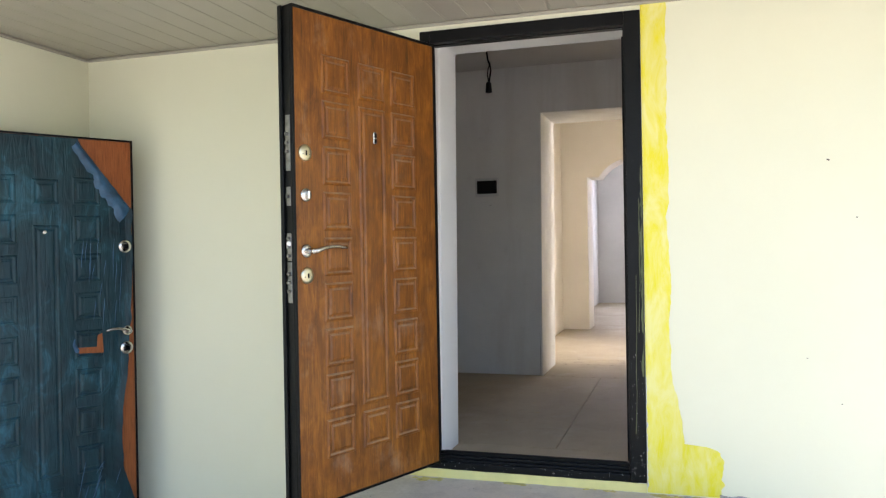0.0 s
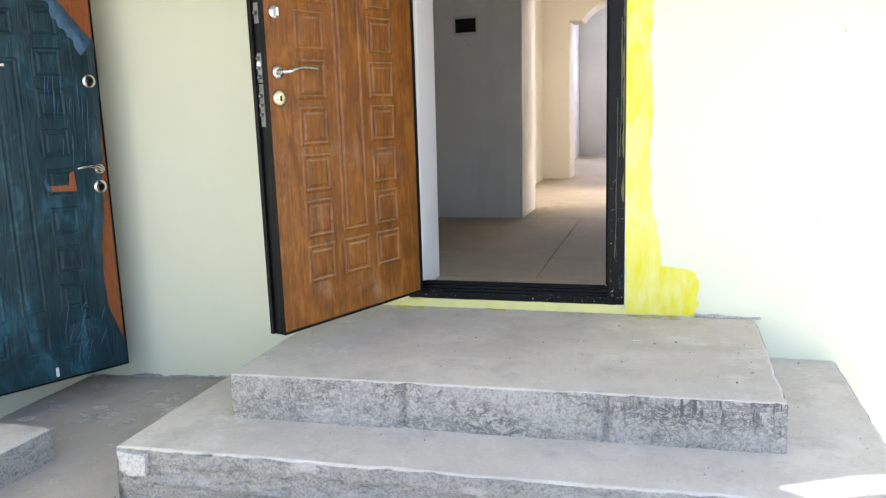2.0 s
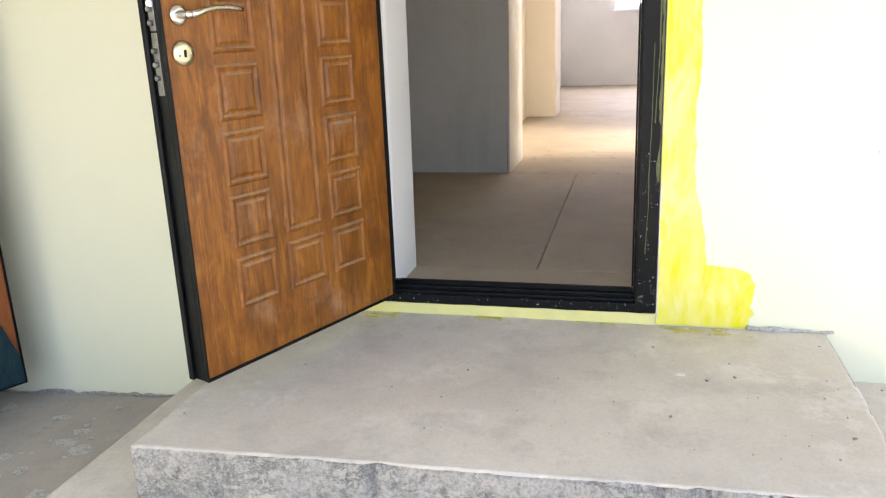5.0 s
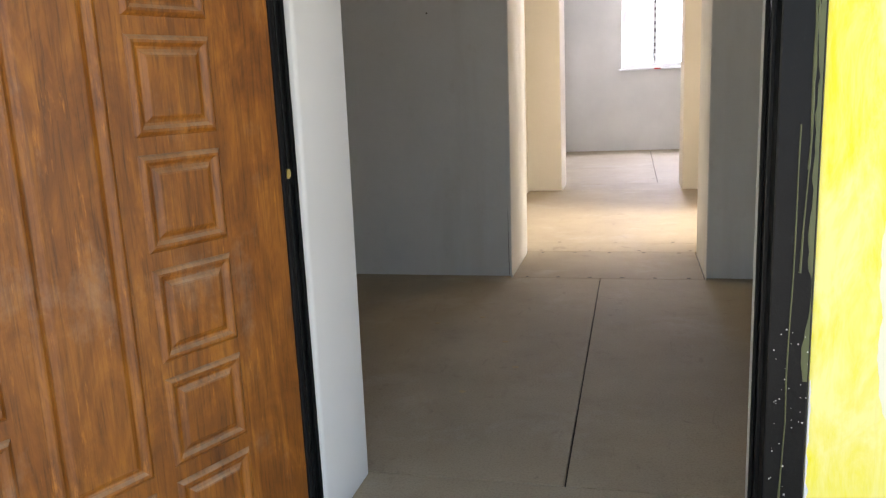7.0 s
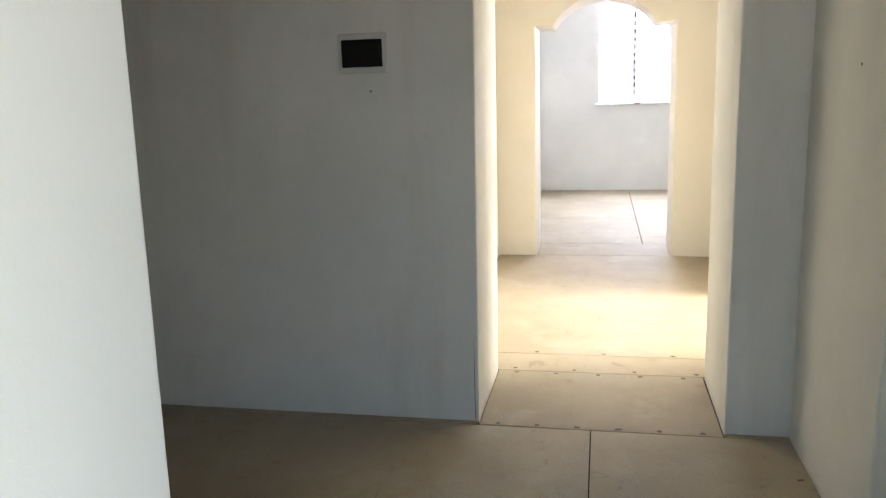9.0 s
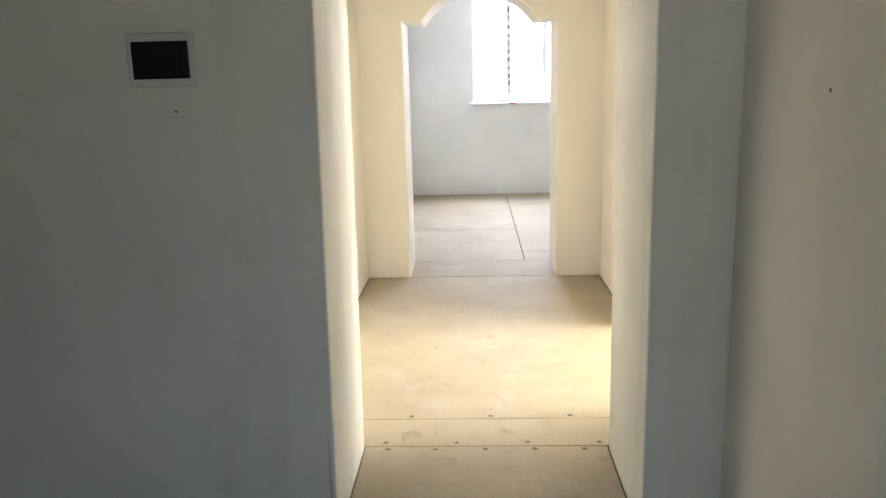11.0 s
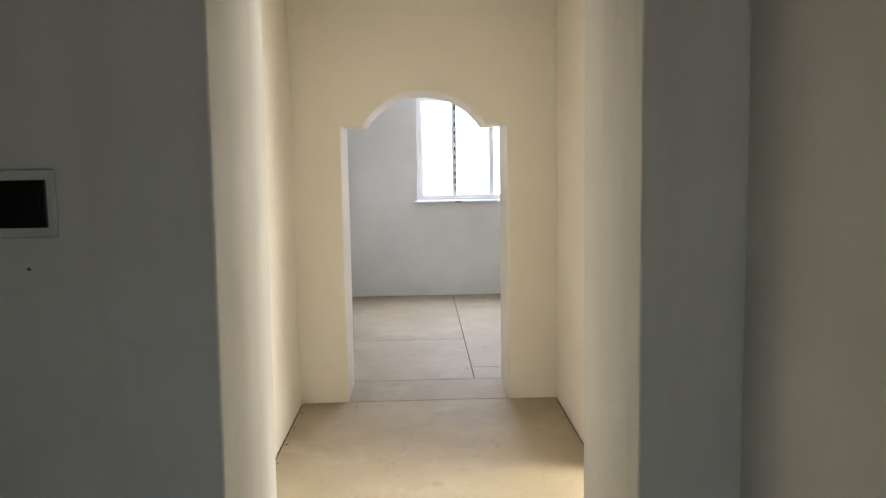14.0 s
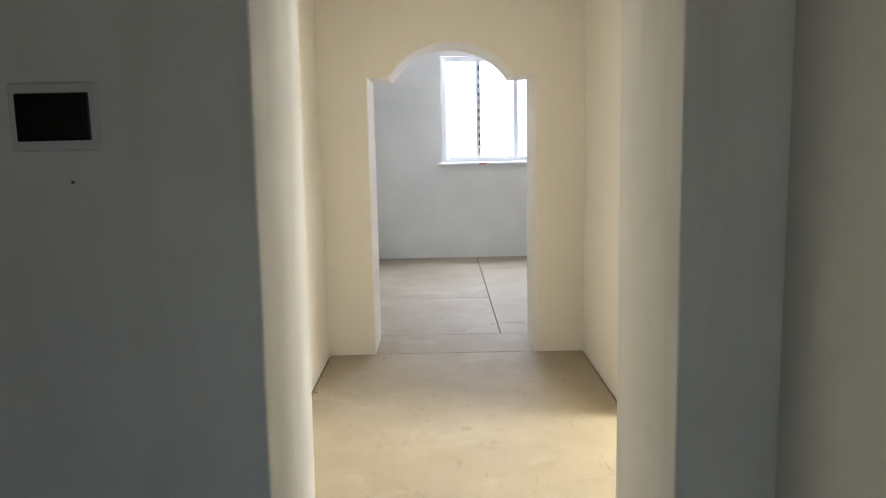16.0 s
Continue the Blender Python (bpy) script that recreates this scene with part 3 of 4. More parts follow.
box(edge_x, PE, PF, WALL_Y - 0.002, DECK_Z, DECK_Z + 0.01, bm=deck)
porch = tagged(new("porch_ceiling", mesh_of("porch_ceiling", deck, MAT_PVC)), "pale slatted plastic porch ceiling", "ceiling", kind="structure")


def slat_mesh(w, length):
    bm = slab([(0, 0.012), (0, 0.003), (0.004, 0), (w - 0.012, 0), (w - 0.010, 0.0022), (w, 0.0022), (w, 0.012)], "y", 0, length)
    return mesh_of("slat", bm, MAT_PVC)


# ---------------------------------------------------------------- the open entrance door
FX0, FX1, FZ0, FZ1 = -0.515, 0.530, -0.030, 2.100


def door_frame():
    fr = base("door_frame", pose(0, WALL_Y, 0), "black painted steel door frame with paint drips", "door frame", kind="structure")

    def jamb(name, x0, x1, ix):
        b = box(x0, x1, -0.012, 0.032, FZ0, FZ1, 0.004)
        box(min(x0, ix) if ix < x0 else x0, max(x1, ix) if ix > x1 else x1, 0.0325, 0.075, FZ0 + 0.03, FZ1 - 0.03, 0.003, 2, b)
        return part(name, b, MAT_BLACK, fr)
    jamb("jamb", FX0, FX0 + 0.050, FX0 + 0.0505)
    right = jamb("jamb", FX1 - 0.072, FX1, FX1 - 0.080)
    part("lintel", box(FX0 + 0.0515, FX1 - 0.0725, -0.012, 0.032, FZ1 - 0.06, FZ1, 0.004, 2, box(FX0 + 0.0515, FX1 - 0.081, 0.0325, 0.075, FZ1 - 0.064, FZ1 - 0.031, 0.003)), MAT_BLACK, fr)
    sill = box(FX0 + 0.0515, FX1 - 0.0725, -0.012, 0.0095, FZ0, 0.004, 0.004)
    box(FX0 + 0.0515, FX1 - 0.0725, 0.0100, 0.0320, FZ0, 0.014, 0.003, 2, sill)
    box(FX0 + 0.0515, FX1 - 0.081, 0.0325, 0.0520, FZ0, 0.027, 0.003, 2, sill)
    box(FX0 + 0.0515, FX1 - 0.081, 0.0525, 0.0750, FZ0, 0.040, 0.003, 2, sill)
    part("threshold", sill, MAT_WORN, fr, "scuffed black steel threshold")
    part("seal", box(FX1 - 0.087, FX1 - 0.0805, 0.045, 0.058, 0.05, FZ1 - 0.1, 0.002), MAT_SEAL, fr)
    part("seal", box(FX0 + 0.0515, FX0 + 0.057, 0.045, 0.058, 0.05, FZ1 - 0.1, 0.002), MAT_SEAL, fr)
    part("seal", box(FX0 + 0.08, FX1 - 0.09, 0.045, 0.060, 0.0405, 0.046, 0.002), MAT_SEAL, fr)
    for z, h in ((1.50, 0.20), (1.24, 0.08), (1.0, 0.22)):
        part("strike_plate", box(FX1 - 0.0835, FX1 - 0.0803, 0.060, 0.074, z - h / 2, z + h / 2, 0.001, 1), MAT_STEEL, fr, "worn steel strike plate")
    rnd = random.Random(4)
    for i in range(4):
        x = FX1 - (0.012, 0.019, 0.033, 0.015)[i]
        top, ln = 1.35 - 0.5 * rnd.random(), 0.25 + 0.55 * rnd.random()
        pts, xx = [], x
        for k in range(9):
            xx += rnd.uniform(-0.0035, 0.0028)
            pts.append((xx, -0.0125, top - ln * k / 8))
        part("paint_drip", tube(pts, [0.0010 + 0.0007 * rnd.random() for _ in range(8)] + [0.0024], 6, 1.0), MAT_DRIP, fr, "dried yellow-green paint drip")
    smear = []
    for k in range(61):
        z = 0.45 + 0.95 * k / 60
        smear.append((FX1 - 0.004 - 0.013 * max(0.0, 0.45 + noise.noise((z * 9, 0, 5)) + 0.5 * noise.noise((z * 31, 0, 5))), z))
    part("paint_smear", slab([(FX1 - 0.0035, 0.45)] + smear + [(FX1 - 0.0035, 1.40)], "y", -0.0128, -0.0115), MAT_DRIP, fr, "smeared yellow-green paint along the frame edge")
    part("latch_pin", moved(lathe([(0.006, 0.0), (0.006, 0.004), (0.010, 0.005), (0.010, 0.009), (0.004, 0.010)], 14), Matrix(((0, 1, 0, FX0 + 0.0502), (1, 0, 0, 0.012), (0, 0, 1, 0.84), (0, 0, 0, 1)))), MAT_LATCH, fr, "small yellow brass latch pin")
    specks = bmesh.new()
    for i in range(120):
        low = rnd.random() < 0.6
        x = FX1 - 0.004 - 0.06 * rnd.random() if low else FX0 + 0.06 + 0.92 * rnd.random()
        z = 0.55 * rnd.random() ** 1.6 if low else FZ0 + 0.004 + 0.034 * rnd.random()
        a = 0.0004 + 0.0011 * rnd.random() ** 2
        slab([(x - a, z - a), (x + a * 1.3, z - a * 0.6), (x + a, z + a), (x - a * 0.7, z + a * 1.2)], "y", -0.0132, -0.0118, specks)
    tagged(part("cement_specks", specks, MAT_WHITECHIP, fr, "pale cement specks"), kind="stuff")
    return fr


door_frame()


def panel_mesh(w, h):
    """A pressed panel: a moulding ring, a hollow, and a raised field."""
    bm = bmesh.new()
    rings = []
    for inset, out in ((0, 0.0002), (0.003, 0.0035), (0.008, 0.0065), (0.012, 0.0062), (0.018, 0.002), (0.022, 0.0012), (0.027, 0.003), (0.031, 0.0055), (0.034, 0.0062)):
        rings.append([bm.verts.new((x, out, z)) for x, z in ((inset, inset), (w - inset, inset), (w - inset, h - inset), (inset, h - inset))])
    for p, q in zip(rings, rings[1:]):
        for i in range(4):
            bm.faces.new((p[i], p[(i + 1) % 4], q[(i + 1) % 4], q[i]))
    bm.faces.new(rings[-1])
    return bm


COLS = ((0.152, 0.160), (0.352, 0.164), (0.565, 0.160))
ROW0, PITCH, ROWS_N, PH = 0.181, 0.1858, 9, 0.158


def panel_layout():
    for c, (s, w) in enumerate(COLS):
        if c == 1:
            yield s, ROW0, w, PH
            yield s, ROW0 + PITCH * (ROWS_N - 1), w, PH
            yield s, ROW0 + PITCH, w, PITCH * (ROWS_N - 3) + PH
        else:
            for r in range(ROWS_N):
                yield s, ROW0 + PITCH * r, w, PH


def rosette(r, mat_index=0):
    return lathe([(r, 0.0), (r, 0.005), (r * 0.9, 0.009), (r * 0.55, 0.0105), (0.003, 0.011)], 28)


def lever(direction=-1):
    """A waved door lever, drawn out along x."""
    d = direction
    bm = lathe([(0.011, 0.008), (0.010, 0.045), (0.012, 0.052), (0.004, 0.058)], 16)
    pts = [(0.0, 0.048, 0.0), (d * 0.02, 0.051, 0.002), (d * 0.05, 0.05, 0.010), (d * 0.085, 0.047, 0.016), (d * 0.125, 0.045, 0.017), (d * 0.165, 0.044, 0.013), (d * 0.185, 0.043, 0.010)]
    return tube(pts, [0.010, 0.0105, 0.009, 0.0078, 0.007, 0.0065, 0.004], 12, 0.8, bm)


def entrance_door():
    dx, dy = -0.3665, -0.9304
    m = Matrix(((dx, -dy, 0, -0.421), (dy, dx, 0, 3.724), (0, 0, 1, 0.016), (0, 0, 0, 1)))
    W, H, T = 0.872, 1.998, 0.072
    d = base("entrance_door", m, "open brown wood-grain entrance door with pressed panels and black edges", "door")
    body = box(0.0, W + 0.0, -T, -0.013, 0.002, H, 0.003)
    box(W + 0.0005, W + 0.012, -T - 0.001, -T + 0.018, 0.002, H, 0.002, 1, body)
    part("leaf", body, MAT_BLACK, d, "black painted steel door leaf")
    part("facing", box(0.012, W - 0.006, -0.0125, 0.0, 0.012, H - 0.012, 0.0015, 1), MAT_WOOD, d, "brown oak-grain pressed facing panel")
    edge = box(0.0, 0.0115, -0.0125, 0.003, 0.002, H, 0.002, 1)
    part("edge_trim", edge, MAT_SEAL, d, "black edge strip")
    part("edge_trim", box(W - 0.0055, W, -0.0125, 0.0025, 0.002, H, 0.001, 1), MAT_BLACK, d)
    part("edge_trim", box(0.012, W - 0.006, -0.0125, 0.0025, 0.002, 0.0115, 0.001, 1), MAT_BLACK, d)
    part("edge_trim", box(0.012, W - 0.006, -0.0125, 0.0025, H - 0.0115, H, 0.001, 1), MAT_BLACK, d)
    for s, z, w, h in panel_layout():
        part("panel", moved(panel_mesh(w, h), pose(s, 0.0002, z)), MAT_WOOD, d)
    for z, kind in ((1.417, 0), (0.931, 0), (1.250, 1)):
        r = 0.033 if kind == 0 else 0.027
        ro = part("lock_rosette", moved(rosette(r), pose(0.818, 0.0, z)), MAT_BRASS if kind == 0 else MAT_CHROME, d,
                  "round pale metal lock rosette" if kind == 0 else "shiny round thumb-turn rosette", True)
        if kind == 0:
            part("keyhole", box(-0.004 + 0.818, 0.004 + 0.818, 0.0105, 0.0125, z - 0.011, z + 0.009, 0.0015), MAT_DARK, ro)
            for o in (-0.017, 0.017):
                part("screw", moved(lathe([(0.0035, 0.010), (0.003, 0.0118), (0.001, 0.012)], 10), pose(0.818 + o, 0, z - 0.006)), MAT_STEEL, ro)
        else:
            part("thumb_turn", box(0.818 - 0.005, 0.818 + 0.005, 0.0105, 0.028, z - 0.018, z + 0.018, 0.004), MAT_CHROME, ro)
    hb = part("handle_rosette", moved(rosette(0.027), pose(0.819, 0.0, 1.028)), MAT_CHROME, d, "round satin nickel handle rosette", True)
    part("handle", moved(lever(-1), pose(0.819, 0, 1.028)), MAT_CHROME, hb, "waved satin nickel lever handle", True)
    pe = part("peephole", box(0.416, 0.436, 0.0002, 0.0135, 1.485, 1.537, 0.003), MAT_CHROME, d, "small peephole with a swing cover")
    part("lens", box(0.4195, 0.4325, 0.0136, 0.0148, 1.513, 1.533, 0.002), MAT_DARK, pe)
    part("lens", box(0.4195, 0.4325, 0.0136, 0.0148, 1.488, 1.506, 0.002), MAT_DARK, pe)
    for z, h, w in ((1.455, 0.22, 0.026), (1.245, 0.075, 0.024), (1.045, 0.11, 0.024), (0.905, 0.16, 0.024)):
        pl = part("lock_plate", box(W + 0.0005, W + 0.003, -0.046, -0.046 + w, z - h / 2, z + h / 2, 0.0008, 1), MAT_STEEL, d, "scratched steel lock plate")
        for k in range(3 if h > 0.1 else 1):
            part("bolt", moved(lathe([(0.007, 0), (0.007, 0.010), (0.006, 0.012)], 12, None, "y"), Matrix(((0, 1, 0, W + 0.003), (1, 0, 0, -0.033), (0, 0, 1, z + (k - 1) * 0.035 if h > 0.1 else z), (0, 0, 0, 1)))), MAT_STEEL, pl)
    part("stopper", moved(lathe([(0.011, 0), (0.011, 0.004), (0.008, 0.007)], 16), Matrix(((0, 1, 0, W + 0.003), (1, 0, 0, -0.034), (0, 0, 1, 1.058), (0, 0, 0, 1)))), MAT_WHITE, d, "white round plug")
    for z in (0.42, 1.62):
        part("hinge", moved(lathe([(0.004, -0.064), (0.010, -0.06), (0.010, 0.06), (0.004, 0.064)], 14, None, "z"), pose(-0.013, -0.060, z)), MAT_BLACK, d)
    return d


entrance_door()


# ---------------------------------------------------------------- the second door, still in its film
def side_door():
    # local x runs from the free edge towards the hinges, y out of the face
    dx, dy = -0.471, -0.882
    m = Matrix(((dx, -dy, 0, -2.065), (dy, dx, 0, 3.615), (0, 0, 1, -0.41), (0, 0, 0, 1)))
    W, H = 0.86, 2.045
    d = base("side_door", m, "ajar brown door still wrapped in torn dark blue protective film", "door")
    part("leaf", box(0, W, -0.06, -0.012, 0, H, 0.003), MAT_BLACK, d, "black steel door leaf")
    part("facing", box(0.010, W - 0.010, -0.0115, 0.0, 0.010, H - 0.010, 0.0015, 1), MAT_ORANGE, d, "bare reddish-brown facing")
    for a in ((0, 0.0095, 0, H), (W - 0.0095, W, 0, H), (0.010, W - 0.010, 0, 0.0095), (0.010, W - 0.010, H - 0.0095, H)):
        part("edge_trim", box(a[0], a[1], -0.0115, 0.003, a[2], a[3], 0.001, 1), MAT_BLACK, d)
    # the film: its torn edge runs down the lock side
    zs = [0.012, 0.13, 0.33, 0.50, 0.66, 0.85, 1.00, 1.25, 1.45, 1.688, 1.74, 1.84, 1.92, 2.023, 2.034]
    es = [0.012, 0.013, 0.078, 0.088, 0.078, 0.050, 0.040, 0.022, 0.014, 0.016, 0.075, 0.15, 0.205, 0.281, 0.283]
    bm = bmesh.new()
    ns, nz = 60, 150

    def vert(i, k):
        z = 0.012 + (H - 0.024) * k / nz
        e = float(np.interp(z, zs, es)) + 0.010 * noise.noise((0, 0, z * 13)) * (1 if 0.2 < z else 0.2)
        s = max(0.011, e) + (W - 0.013 - max(0.011, e)) * i / ns
        p = Vector((s * 5, 0, z * 2.2))
        y = 0.004 + 0.004 * noise.noise(p) + 0.005 * abs(noise.noise((s * 9 + z * 4, 1, z * 5 - s * 3)))
        if i < 3:
            y += 0.003 * (3 - i)
        return bm.verts.new((s, max(0.0025, y), z))
    g = [[vert(i, k) for k in range(nz + 1)] for i in range(ns + 1)]
    for i in range(ns):
        for k in range(nz):
            c = (g[i][k].co + g[i + 1][k + 1].co) / 2
            torn = (0.176 < c.x < 0.300 and 0.95 < c.z < 0.982) or (0.176 < c.x < 0.200 and 0.95 < c.z < 1.035)
            if not torn:
                bm.faces.new((g[i][k], g[i + 1][k], g[i + 1][k + 1], g[i][k + 1]))
    part("film", bm, MAT_FILM, d, "wrinkled dark blue protective film", True)
    # the folded flap along the tear
    bm = bmesh.new()
    rows = []
    for k in range(26):
        u = k / 25
        s, z = 0.020 + 0.262 * u, 1.690 + 0.335 * u
        wide = 0.075 * (1 - 0.55 * u) + 0.030 * noise.noise((u * 9, 3, 0))
        rows.append([bm.verts.new((s + wide * v * 0.75, 0.007 + 0.020 * math.sin(math.pi * v) + 0.007 * noise.noise((u * 12, v * 4, 0)), z - wide * v)) for v in (0, 0.25, 0.5, 0.75, 1.0)])
    for p, q in zip(rows, rows[1:]):
        for i in range(4):
            bm.faces.new((p[i], p[i + 1], q[i + 1], q[i]))
    part("film_flap", bm, MAT_BLUE, d, "crumpled bright blue flap of torn film", True)
    rnd = random.Random(9)
    for k in range(16):
        s, z, ln = 0.05 + 0.22 * rnd.random(), 1.55 - 0.35 * rnd.random(), 0.06 + 0.16 * rnd.random()
        pts = [(s + rnd.uniform(-0.002, 0.002) + 0.012 * j / 5, 0.0105, z - ln * j / 5) for j in range(6)]
        part("film_crease", tube(pts, [0.0006, 0.0016, 0.0022, 0.0018, 0.0012, 0.0005], 6), MAT_BLUE, d)
    for k in range(12):
        s, z, ln = 0.08 + 0.20 * rnd.random(), 0.42 - 0.25 * rnd.random(), 0.05 + 0.13 * rnd.random()
        pts = [(s + 0.04 * j / 5, 0.009, z - ln * j / 5) for j in range(6)]
        part("film_crease", tube(pts, [0.001, 0.002, 0.0025, 0.002, 0.0018, 0.0008], 6), MAT_BLUE, d)
    # the pressed panels, read through the film
    for c, (s, w) in enumerate(((0.172, 0.138), (0.372, 0.125), (0.565, 0.138))):
        if c == 1:
            spans = [(0.16, 0.145), (0.36, 1.24), (1.70, 0.125)]
        else:
            spans = [(0.16 + 0.1925 * r, 0.142) for r in range(9)]
        for z, h in spans:
            part("panel", moved(panel_mesh(w, h), pose(s, 0.0035, z)), MAT_FILM, d)
    bare = slab([(0.172, 0.950), (0.300, 0.958), (0.296, 0.986), (0.205, 0.982), (0.200, 1.040), (0.178, 1.050)], "y", 0.0105, 0.0135)
    part("bare_patch", bare, MAT_ORANGE, d, "bare orange-brown patch in torn film")
    part("film_crease", tube([(0.292, 0.013, 0.95), (0.302, 0.016, 0.97), (0.316, 0.013, 1.0), (0.312, 0.012, 1.03)], [0.006, 0.012, 0.008, 0.002], 8), MAT_BLUE, d)
    for z in (1.49, 0.962):
        ro = part("lock_rosette", moved(rosette(0.034), pose(0.052, 0.006, z)), MAT_CHROME, d, "round chrome lock rosette", True)
        part("keyhole", box(0.052 - 0.013, 0.052 + 0.013, 0.0165, 0.020, z - 0.011, z + 0.011, 0.004), MAT_DARK, ro)
    hb = part("handle_rosette", moved(rosette(0.026), pose(0.048, 0.006, 1.052)), MAT_CHROME, d, "round chrome handle rosette", True)
    part("handle", moved(lever(1), pose(0.048, 0.006, 1.052) @ Matrix.Diagonal((0.66, 1, 1, 1))), MAT_CHROME, hb, "chrome lever handle", True)
    part("peephole", moved(lathe([(0.009, 0), (0.009, 0.004), (0.005, 0.006)], 16), pose(0.443, 0.012, 1.564)), MAT_CHROME, d, "small round peephole")
    part("sticker", box(0.36, 0.375, 0.0105, 0.012, 0.028, 0.075, 0.002), MAT_WHITE, d, "small white tag")
    return d


side_door()
sf = base("side_door_frame", pose(-2.5, 0, -0.41), "black steel frame in the side doorway", "door frame", kind="structure")
part("jamb", box(-0.1, 0.010, 2.835, 2.875, 0, 2.065, 0.003), MAT_BLACK, sf)
part("jamb", box(-0.1, 0.010, 3.655, 3.695, 0, 2.065, 0.003), MAT_BLACK, sf)
part("lintel", box(-0.1, 0.010, 2.876, 3.654, 2.03, 2.065, 0.003), MAT_BLACK, sf)
part("threshold", box(-0.1, 0.010, 2.876, 3.654, 0, 0.03, 0.003), MAT_BLACK, sf)


# ---------------------------------------------------------------- yellow paint round the frame
def yellow_paint():
    bm = bmesh.new()
    y = WALL_Y - 0.003

    def edge(z):
        e = 0.640 + 0.016 * noise.noise((z * 4, 0, 0)) + 0.010 * noise.noise((z * 15, 4, 0)) + 0.004 * noise.noise((z * 45, 4, 0))
        if z < 0.5:
            e += 0.045 * min(1.0, (0.5 - z) / 0.2)
        t = (0.150 + 0.012 * noise.noise((z * 9, 2, 0)) - z) / 0.03
        if t > 0:
            e += min(1, t) ** 0.4 * (0.165 + 0.02 * noise.noise((z * 30, 8, 0)))
        return e

    n = 260
    zs = [-0.072 + (CEIL_Z - 0.012 + 0.072) * k / n for k in range(n + 1)]
    cols = 8
    grid = [[bm.verts.new((FX1 + 0.002 + (edge(z) - FX1 - 0.002) * i / cols, y, z)) for i in range(cols + 1)] for z in zs]
    for p, q in zip(grid, grid[1:]):
        for i in range(cols):
            bm.faces.new((p[i], p[i + 1], q[i + 1], q[i]))
    strip = []
    for k in range(121):
        x = -0.67 + (FX1 - 0.001 + 0.67) * k / 120
        lo, hi = -0.075 + 0.004 * noise.noise((x * 14, 1, 0)), -0.033 + 0.003 * noise.noise((x * 11, 2, 0))
        if x < -0.50:
            hi = -0.075 + 0.045 * (x + 0.67) / 0.17
        strip.append((bm.verts.new((x, y, lo)), bm.verts.new((x, y, max(hi, lo + 0.001)))))
    for p, q in zip(strip, strip[1:]):
        bm.faces.new((p[0], q[0], q[1], p[1])).material_index = 1
    return thing("yellow_paint_band", bm, (MAT_YELLOW, MAT_YELLOW_LIT), "bright yellow brushed paint band round the door frame", "paint", "structure")


yellow_paint()


def paint_spills():
    """Yellow paint that ran from the wall on to the landing."""
    bm, rn = bmesh.new(), random.Random(12)
    for cx, cy, wx, wy, count in ((-0.50, 3.760, 0.10, 0.03, 18), (-0.06, 3.780, 0.06, 0.012, 7), (0.28, 3.785, 0.12, 0.010, 6), (0.68, 3.760, 0.12, 0.04, 26)):
        for k in range(count):
            px, py = cx + rn.gauss(0, 0.45) * wx, min(WALL_Y - 0.012, cy + rn.gauss(0, 0.45) * wy)
            q, n = 0.006 + 0.028 * rn.random() ** 2, 9
            z = -0.0735 + 0.0001 * k
            slab([(px + q * rn.uniform(0.5, 1.4) * math.cos(6.283 * a / n), min(WALL_Y - 0.006, py + 0.5 * q * rn.uniform(0.4, 1.2) * math.sin(6.283 * a / n))) for a in range(n)], "z", z - 0.004, z, bm)
    return tagged(new("paint_spills", mesh_of("paint_spills", bm, MAT_SPILL)), "thin yellow paint spilled on the landing below the wall", "paint", kind="stuff")


paint_spills()
rim = [(FX1 + 0.0025 + 0.009 * max(0.05, 0.3 + noise.noise((0, k * 0.31, 3))), -0.05 + 0.5 * k / 60) for k in range(61)]
thing("bare_plaster_line", slab([(FX1 + 0.0022, -0.05)] + rim + [(FX1 + 0.0022, 0.45)], "y", WALL_Y - 0.0055, WALL_Y - 0.0032), MAT_WHITECHIP,
      "ragged white plaster line beside the black frame", "plaster", "structure")

# ---------------------------------------------------------------- indoor fixtures
def fuse_box():
    f = base("fuse_box", pose(-0.836, PY0, 1.522), "flush white fuse box with a dark smoked door", "fuse box")
    fr = box(-0.100, 0.100, -0.012, -0.0005, -0.077, 0.077, 0.005)
    part("frame", fr, MAT_GREYPL, f, "off-white plastic surround")
    part("door", box(-0.083, 0.083, -0.018, -0.0121, -0.053, 0.053, 0.003), MAT_DARK, f, "smoked black door")
    part("catch", box(0.068, 0.074, -0.0205, -0.0181, -0.02, 0.03, 0.001, 1), MAT_DARK, f)
    return f


fuse_box()


crack = [(PX0 - 0.012 + 0.004 * noise.noise((0, k * 0.7, 1)), PY0 - 0.0004, 0.005 + 0.36 * k / 24) for k in range(25)]
thing("plaster_crack", tube(crack, [0.0016] * 12 + [0.0016 - 0.0001 * k for k in range(13)], 6), MAT_CHIP, "fine dark crack beside the passage corner", "crack", "structure")


